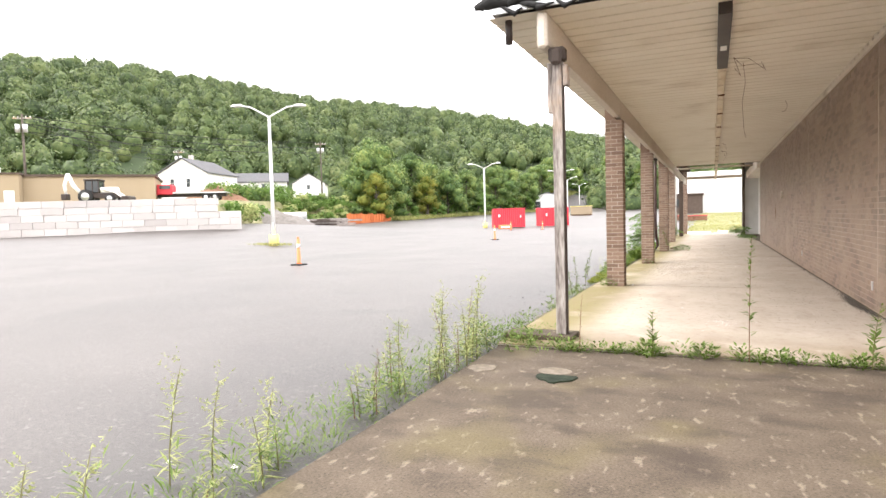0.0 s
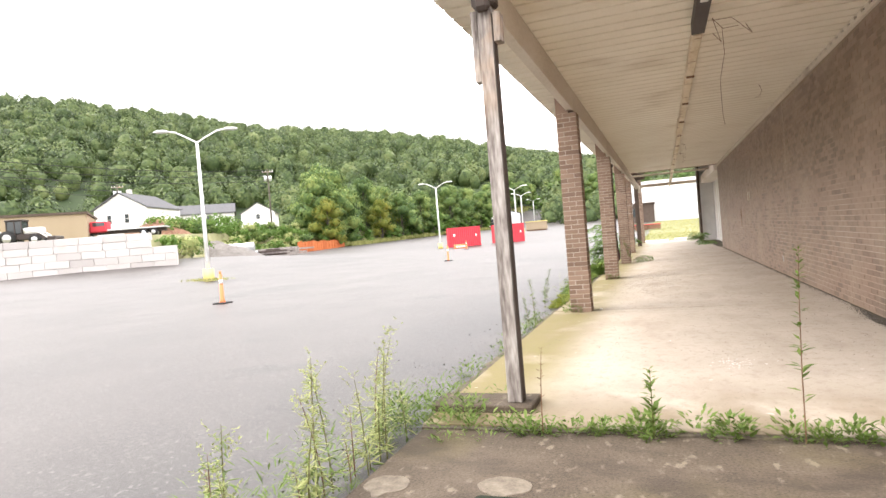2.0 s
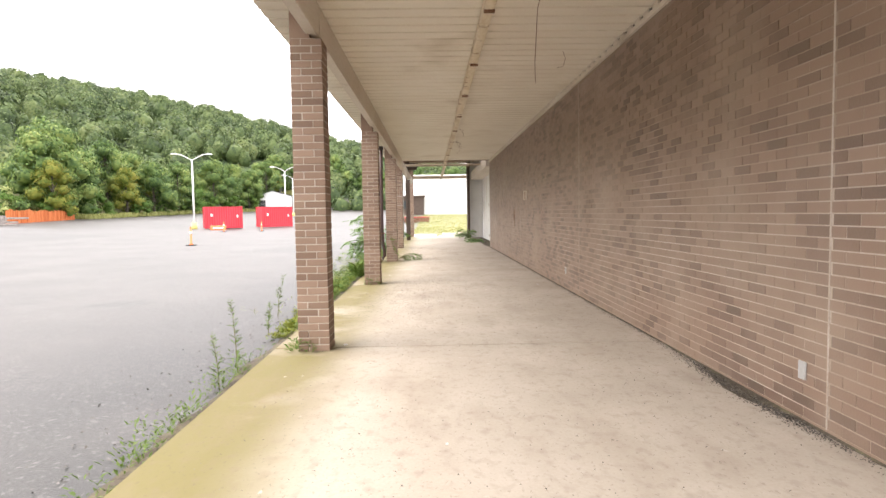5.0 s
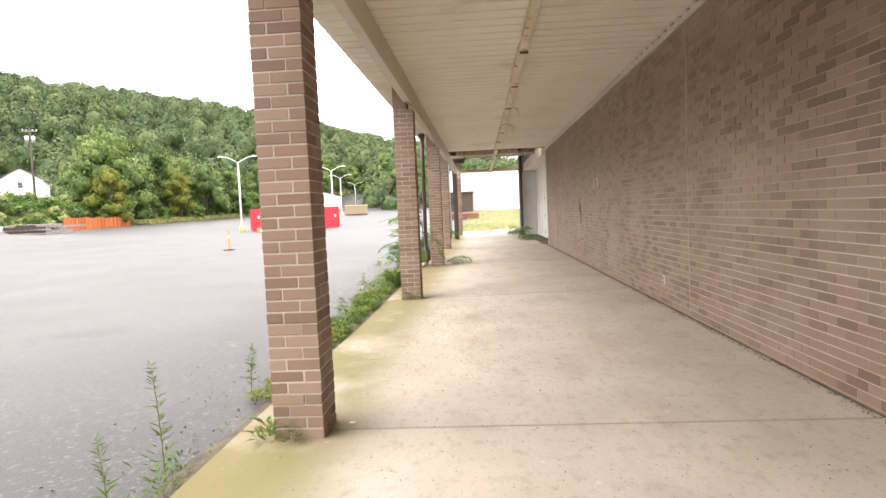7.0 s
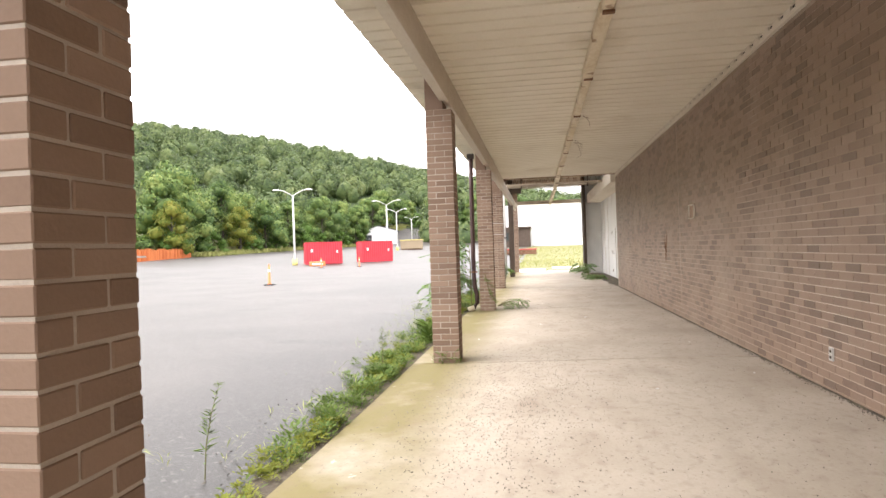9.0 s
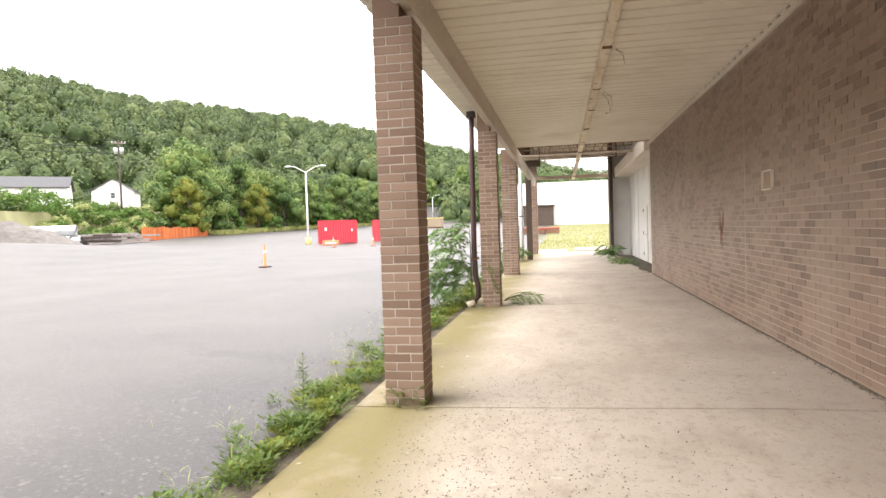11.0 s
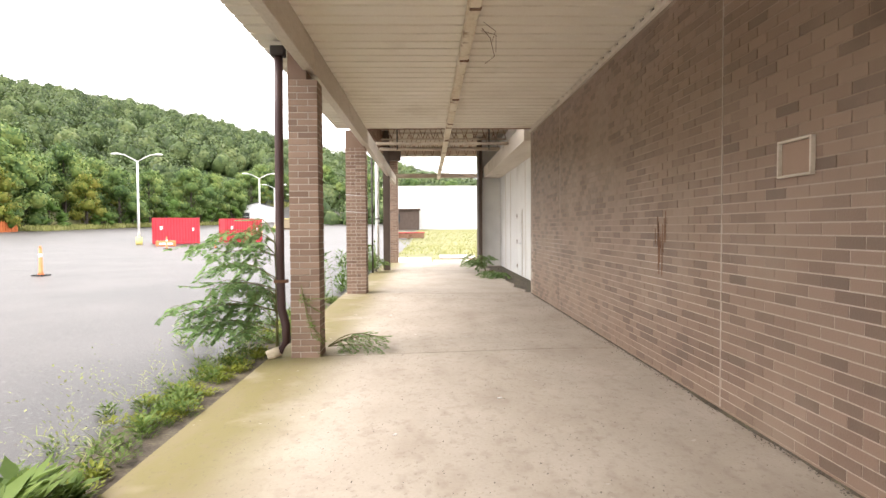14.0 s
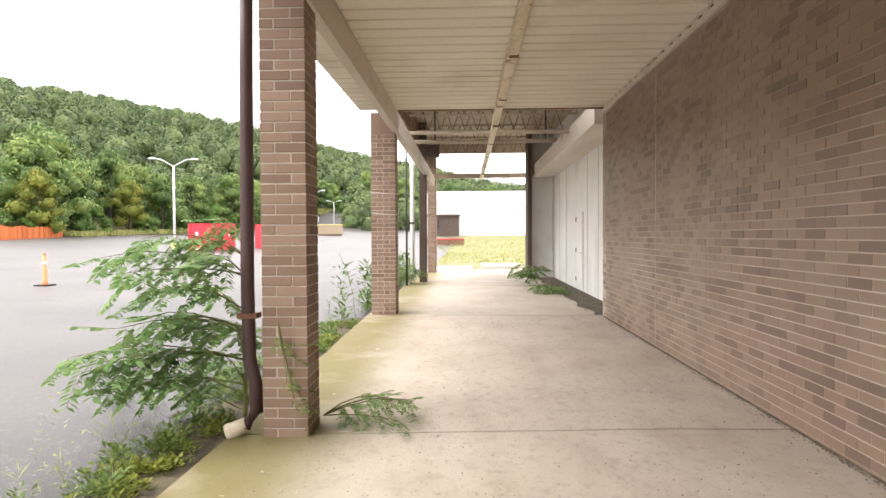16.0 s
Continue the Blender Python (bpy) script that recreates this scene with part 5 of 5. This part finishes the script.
def frond_plant(name, x, y, z, specs, leaflet, material, label, category="shrub"):
    """Arching branches that carry feathered leaves. specs: (azimuth, reach, rise, foot height) of each branch."""
    t = thing(name, pose(x, y, z), label, category)
    C, D, N, LL = [], [], [], []
    for az, reach, rise, foot in specs:
        bm = bmesh.new()
        az = radians(az)
        h = Vector((math.sin(az), math.cos(az), 0))
        pts = [h * reach * f + Vector((0, 0, foot + (rise * (2.6 * f - 1.9 * f * f) if rise > 0 else rise * f))) for f in (0, .25, .5, .75, 1)]
        tube(bm, pts, [.007, .006, .005, .004, .002], 5)
        if foot > .1:
            tube(bm, [(0, 0, 0), pts[0] * .6 + Vector((.02, .01, 0)), pts[0]], [.012, .009, .007], 5)
        nf = 4 + int(reach * 9)
        for j in range(nf):
            f = .22 + .78 * j / max(1, nf - 1)
            i0 = min(3, int(f * 4))
            p = pts[i0].lerp(pts[i0 + 1], f * 4 - i0)
            side = 1 if j % 2 else -1
            lat = Vector((-h.y, h.x, 0)) * side
            fd = (h * .55 + lat * random.uniform(.4, .9) + Vector((0, 0, random.uniform(-.9, .3)))).normalized()
            flen = random.uniform(.16, .30)
            e = p + fd * flen + Vector((0, 0, -.06))
            tube(bm, [p, e], .0022, 3, caps=False)
            for s in range(9):
                g = (s + 1) / 9
                b = p.lerp(e, g)
                for sg in (-1, 1):
                    w = (fd.cross(Vector((0, 0, 1))) * sg + fd * .35 + Vector((0, 0, -.25))).normalized()
                    C.append(tuple(b))
                    D.append(tuple(w))
                    N.append((random.uniform(-.7, .7), random.uniform(-.7, .7), 1))
                    LL.append(leaflet * random.uniform(.7, 1.2))
        part("branch", bm, M_STEM, t)
    LL = np.array(LL)
    part("leaves", card_mesh("leaves", C, D, N, LL, LL * .48, material, fold=.05), material, t)


random.seed(55)
specs = [(random.uniform(-165, 0), random.uniform(.5, 1.5), random.uniform(.05, .3), random.uniform(.1, 1.75)) for _ in range(20)]
specs = [(a, r * (1.15 - .35 * f), u, f) for a, r, u, f in specs]
frond_plant("locust_shrub", -2.33, 26.98, -.1, specs, .085, M_SHRUB, "feathery green locust shrub growing by the downpipe")
frond_plant("locust_sprig", -1.67, 27.05, .01, [(75, .75, .12, 0), (95, .6, .2, 0), (60, .55, .1, 0), (110, .7, .05, 0), (85, .7, .16, 0)], .045, M_SHRUB, "low locust sprig lying on the walkway", "weed")
frond_plant("vine_on_column", -1.93, 26.66, .85, [(90, .12, -.6, 0), (60, .15, -.75, 0), (120, .1, -.45, 0)], .04, M_WEED, "drooping vine on the brick column", "vine")
frond_plant("corner_shrub", 1.72, 40.8, 0, [(a, .75, .5 + .1 * (a % 3), 0) for a in (200, 240, 275, 300, 330, 170, 255)], .09, M_SHRUB, "green shrub growing at the foot of the end pillar")
frond_plant("corner_shrub", 1.9, 37.9, 0, [(a, .55, .25, 0) for a in (200, 240, 275, 300, 330, 170)], .08, M_SHRUB, "low green weed by the recess floor")
frond_plant("pipe_weeds", -2.35, 40.9, 0, [(a, .5, .5 + .1 * (a % 4), 0) for a in (10, 60, 100, 150, 200, 260, 310)], .07, M_BUSH, "leafy weeds round the white downpipe")

# loose dirt, pebbles and litter on the slabs
def crumbs(name, xs, ys, z, size, material, label):
    k = len(xs)
    c = np.c_[xs, ys, np.full(k, z)]
    if z > 0:
        c[:, 2] += [floor_z(a, b) for a, b in zip(xs, ys)]
    d = unit(k) * (1, 1, .25)
    o = part(name, card_mesh(name, c, d, unit(k) * .5 + (0, 0, 1), size * rng.uniform(.5, 1.5, k), size * .8, material, fold=.35), material)
    return tagged(o, label, "debris", kind="stuff")


k = 2600
yy = rng.uniform(8, 33, k)
crumbs("wall_dirt", WALL_X - .01 - np.abs(rng.normal(0, .035, k)), yy, .003, .016, M_DEBRIS, "dark dirt gathered along the wall foot")
k = 3600
crumbs("wall_dirt", WALL_X - .02 - np.abs(rng.normal(0, .06, k)), rng.normal(11.2, .5, k), .003, .015, M_DEBRIS, "crumbled mortar and dirt by the wall")
k = 2200
crumbs("recess_dirt", rng.uniform(1.9, 2.6, k), rng.uniform(33.6, 43, k), .008, .014, M_EDGESOIL, "dark dirt on the recess floor")
k = 900
vs, fs = [], []
for i in range(301):
    y = 6.9 + i * 26.5 / 300
    w = .016 + .02 * noise.noise((y * 2.1, 7, 0)) + .02 * noise.noise((y * 9, 2, 0)) + .16 * math.exp(-((y - 11.2) / .5) ** 2) + .03 * math.exp(-((y - 24.1) / .3) ** 2)
    vs += [(WALL_X - max(.008, w), y, .002), (WALL_X + .001, y, .014)]
    if i:
        fs.append((2 * i - 2, 2 * i - 1, 2 * i + 1, 2 * i))
me = bpy.data.meshes.new("wall_foot_soil")
me.from_pydata(vs, [], fs)
me.materials.append(M_EDGESOIL)
tagged(new("wall_foot_soil", me), "dark dirt packed along the foot of the wall", "soil", kind="stuff")
vs, fs = [], []
for i in range(61):
    y = 33.55 + i * 10 / 60
    vs += [(1.98 + .12 * noise.noise((y * 1.1, 3, 0)) + .05 * noise.noise((y * 5, 1, 0)), y, .003), (2.645, y, .006)]
    if i:
        fs.append((2 * i - 2, 2 * i - 1, 2 * i + 1, 2 * i))
me = bpy.data.meshes.new("recess_soil")
me.from_pydata(vs, [], fs)
me.materials.append(M_EDGESOIL)
tagged(new("recess_soil", me), "dark damp dirt washed along the recess wall", "soil", kind="stuff")
k = 2600
crumbs("scattered_grit", rng.uniform(-2.0, 2.0, k), 33 - 24 * rng.random(k) ** 1.4, .004, .013, M_DEBRIS, "scattered dark grit on the walkway")
k = 2600
crumbs("scattered_grit", rng.normal(-1.0, .5, k), rng.normal(18.0, 1.6, k), .003, .013, M_DEBRIS, "leaf litter on the walkway")
k = 70
crumbs("crumbled_paint", rng.normal(.15, .10, k), rng.normal(8.9, .12, k), .003, .014, M_WHITE, "small scatter of white paint flakes on the walkway")
k = 900
crumbs("lot_grit", -2.6 - np.abs(rng.normal(0, .5, k)), rng.uniform(2, 30, k), -.09, .03, M_GRAVEL, "loose grit at the edge of the asphalt")
random.seed(8)
for i in range(12):
    x, y = random.uniform(-1.9, 1.9), random.uniform(7.5, 31)
    s = random.uniform(.012, .022)
    bm = bmesh.new()
    box(bm, -s, s, -s * .6, s * .6, 0, s * .5)
    p = part("paper_scrap", bm, M_WHITE, bevel=s * .2)
    p.matrix_world = pose(x, y, floor_z(x, y), 0, 0, random.uniform(0, 90))
    tagged(p, "tiny white scrap on the concrete", "litter", group="litter scraps")
for i, (x, y) in enumerate(((-3.4, 2.9), (-2.9, 3.0), (-2.62, 15.9))):
    st = thing("pale_rubble", pose(x, y, -.1, 0, 0, 40 * i), "pale broken chunk of concrete by the slab", "rubble", group="rubble")
    part("chunk", heap(.16 + .1 * (i == 2), .12, .07, i + .5), M_WHITE, st)

# ---- brickwork ----
BL, BH, JT = .243, .0705, .0105
BW = .112
unit_bricks = {}


def column_brick(L):
    """One shared mesh for each brick length."""
    if L not in unit_bricks:
        bm = bmesh.new()
        box(bm, -L / 2, L / 2, -BW / 2, BW / 2, 0, BH)
        unit_bricks[L] = mesh_of("brick", bm, M_COLBRICK, bevel=.004)
    return unit_bricks[L]


def column(y, h=3.545, x=-1.895, label="square brown brick column", s=.365, head=True):
    """Pinwheel courses: each side runs from one corner to the end face of the next side."""
    zb = floor_z(x, y)
    h = int(h / (BH + JT)) * (BH + JT)
    t = thing("brick_column", pose(x, y, zb - .01), label, "column", group="brick columns")
    boxpart("mortar_core", (-s / 2 + .005, s / 2 - .005, -s / 2 + .005, s / 2 - .005, 0, h), M_MORTAR, t, "pale mortar")
    run = s - BW - JT
    lengths = (run,) if s < .45 else (.243, run - .243 - JT)
    for c in range(round(h / (BH + JT))):
        flip = 1 if c % 2 else -1
        for side in range(4):
            u = -s / 2
            for L in lengths:
                b = part("brick", column_brick(L), M_COLBRICK, t)
                b.matrix_local = pose(0, 0, c * (BH + JT) + .006, 0, 0, side * 90) @ pose(flip * (u + L / 2), BW / 2 - s / 2 + random.uniform(-.003, .003), 0, random.uniform(-.4, .4), 0, random.uniform(-.4, .4))
                u += L + JT
    if head:
        boxpart("stub", (-s / 2 + .002, x * -1 - 1.845, -s / 2 + .002, s / 2 - .002, h, 3.905 - zb), M_COLBRICK, t, "paint-smeared brick column head")
    return t


random.seed(15)
column(13.2, x=-1.887, s=.352)
column(20.2, x=-1.908)
column(26.9)
column(33.83, x=-2.065, s=.47, label="wider brown brick column wrapped with white cord")
for z in (1.95, 2.35):
    w = thing("tied_twine", pose(-2.065, 33.83, z), "thin white cord tied round the brick column", "cord")
    for k in range(4):
        tubepart("twine_loop", [Vector((math.cos(a), math.sin(a), 0)) * .338 + Vector((0, 0, .02 * math.sin(a * 2))) for a in (math.pi * (.25 + .5 * k), math.pi * (.75 + .5 * k))], .006, M_WHITE, w, seg=5)
structure("pillar_dark", (-2.02, -1.78, 41.75, 42.1, 0, 5.2), M_ROOFBROWN, "dark brown boxed steel pillar by the downpipe", "pillar", bevel=.01)
boxpart("bracket", (-2.0, -1.35, 41.78, 42.05, 4.1, 4.5), M_ROOFBROWN, bpy.data.objects["pillar_dark"], "dark bracket under the joists", bevel=.02)
column(47.0, 4.8, label="brown brick column at the open end", head=False)

# brick face of the shop wall
random.seed(22)
pitch_y, pitch_z, WL, BH = BL + JT, BH + JT, BL + JT - .0085, BH + .001
bm = bmesh.new()
box(bm, 0, .03, 0, WL, 0, BH)
one = mesh_of("brick", bm, M_BRICK_P)
verts, faces = [], []
made = 0
row = 0
z = .034
breaks = (7.0, 10.2, 17.0, 24.12, 30.28, 33.44)
while z + BH < 3.83:
    for a, b in zip(breaks, breaks[1:]):
        y = a + .010 - (pitch_y / 2 if row % 2 else 0)
        while y < b - .012:
            y0, y1 = max(y, a + .010), min(y + WL, b - .010)
            if y1 - y0 > .03:
                dx = random.uniform(-.0015, .0015)
                if made < 300 and 17.5 < y0 < 20.5 and .3 < z < 2.4 and y1 - y0 > WL - .001:
                    o = part("brick", one, M_BRICK_P, wall)
                    o.location = (WALL_X + dx, y0, z)
                    made += 1
                else:
                    n0 = len(verts)
                    x0, x1 = WALL_X + dx, WALL_X + .03
                    verts += [(x0, y0, z), (x0, y1, z), (x0, y1, z + BH), (x0, y0, z + BH), (x1, y0, z), (x1, y1, z), (x1, y1, z + BH), (x1, y0, z + BH)]
                    faces += [tuple(n0 + k for k in f) for f in ((3, 2, 1, 0), (0, 1, 5, 4), (1, 2, 6, 5), (2, 3, 7, 6), (3, 0, 4, 7))]
            y += pitch_y
    z += pitch_z
    row += 1
me = bpy.data.meshes.new("brick_courses")
me.from_pydata(verts, [], faces)
me.materials.append(M_BRICK)
rest = part("brick_courses", me, M_BRICK, wall)
rest["kind"] = "stuff"
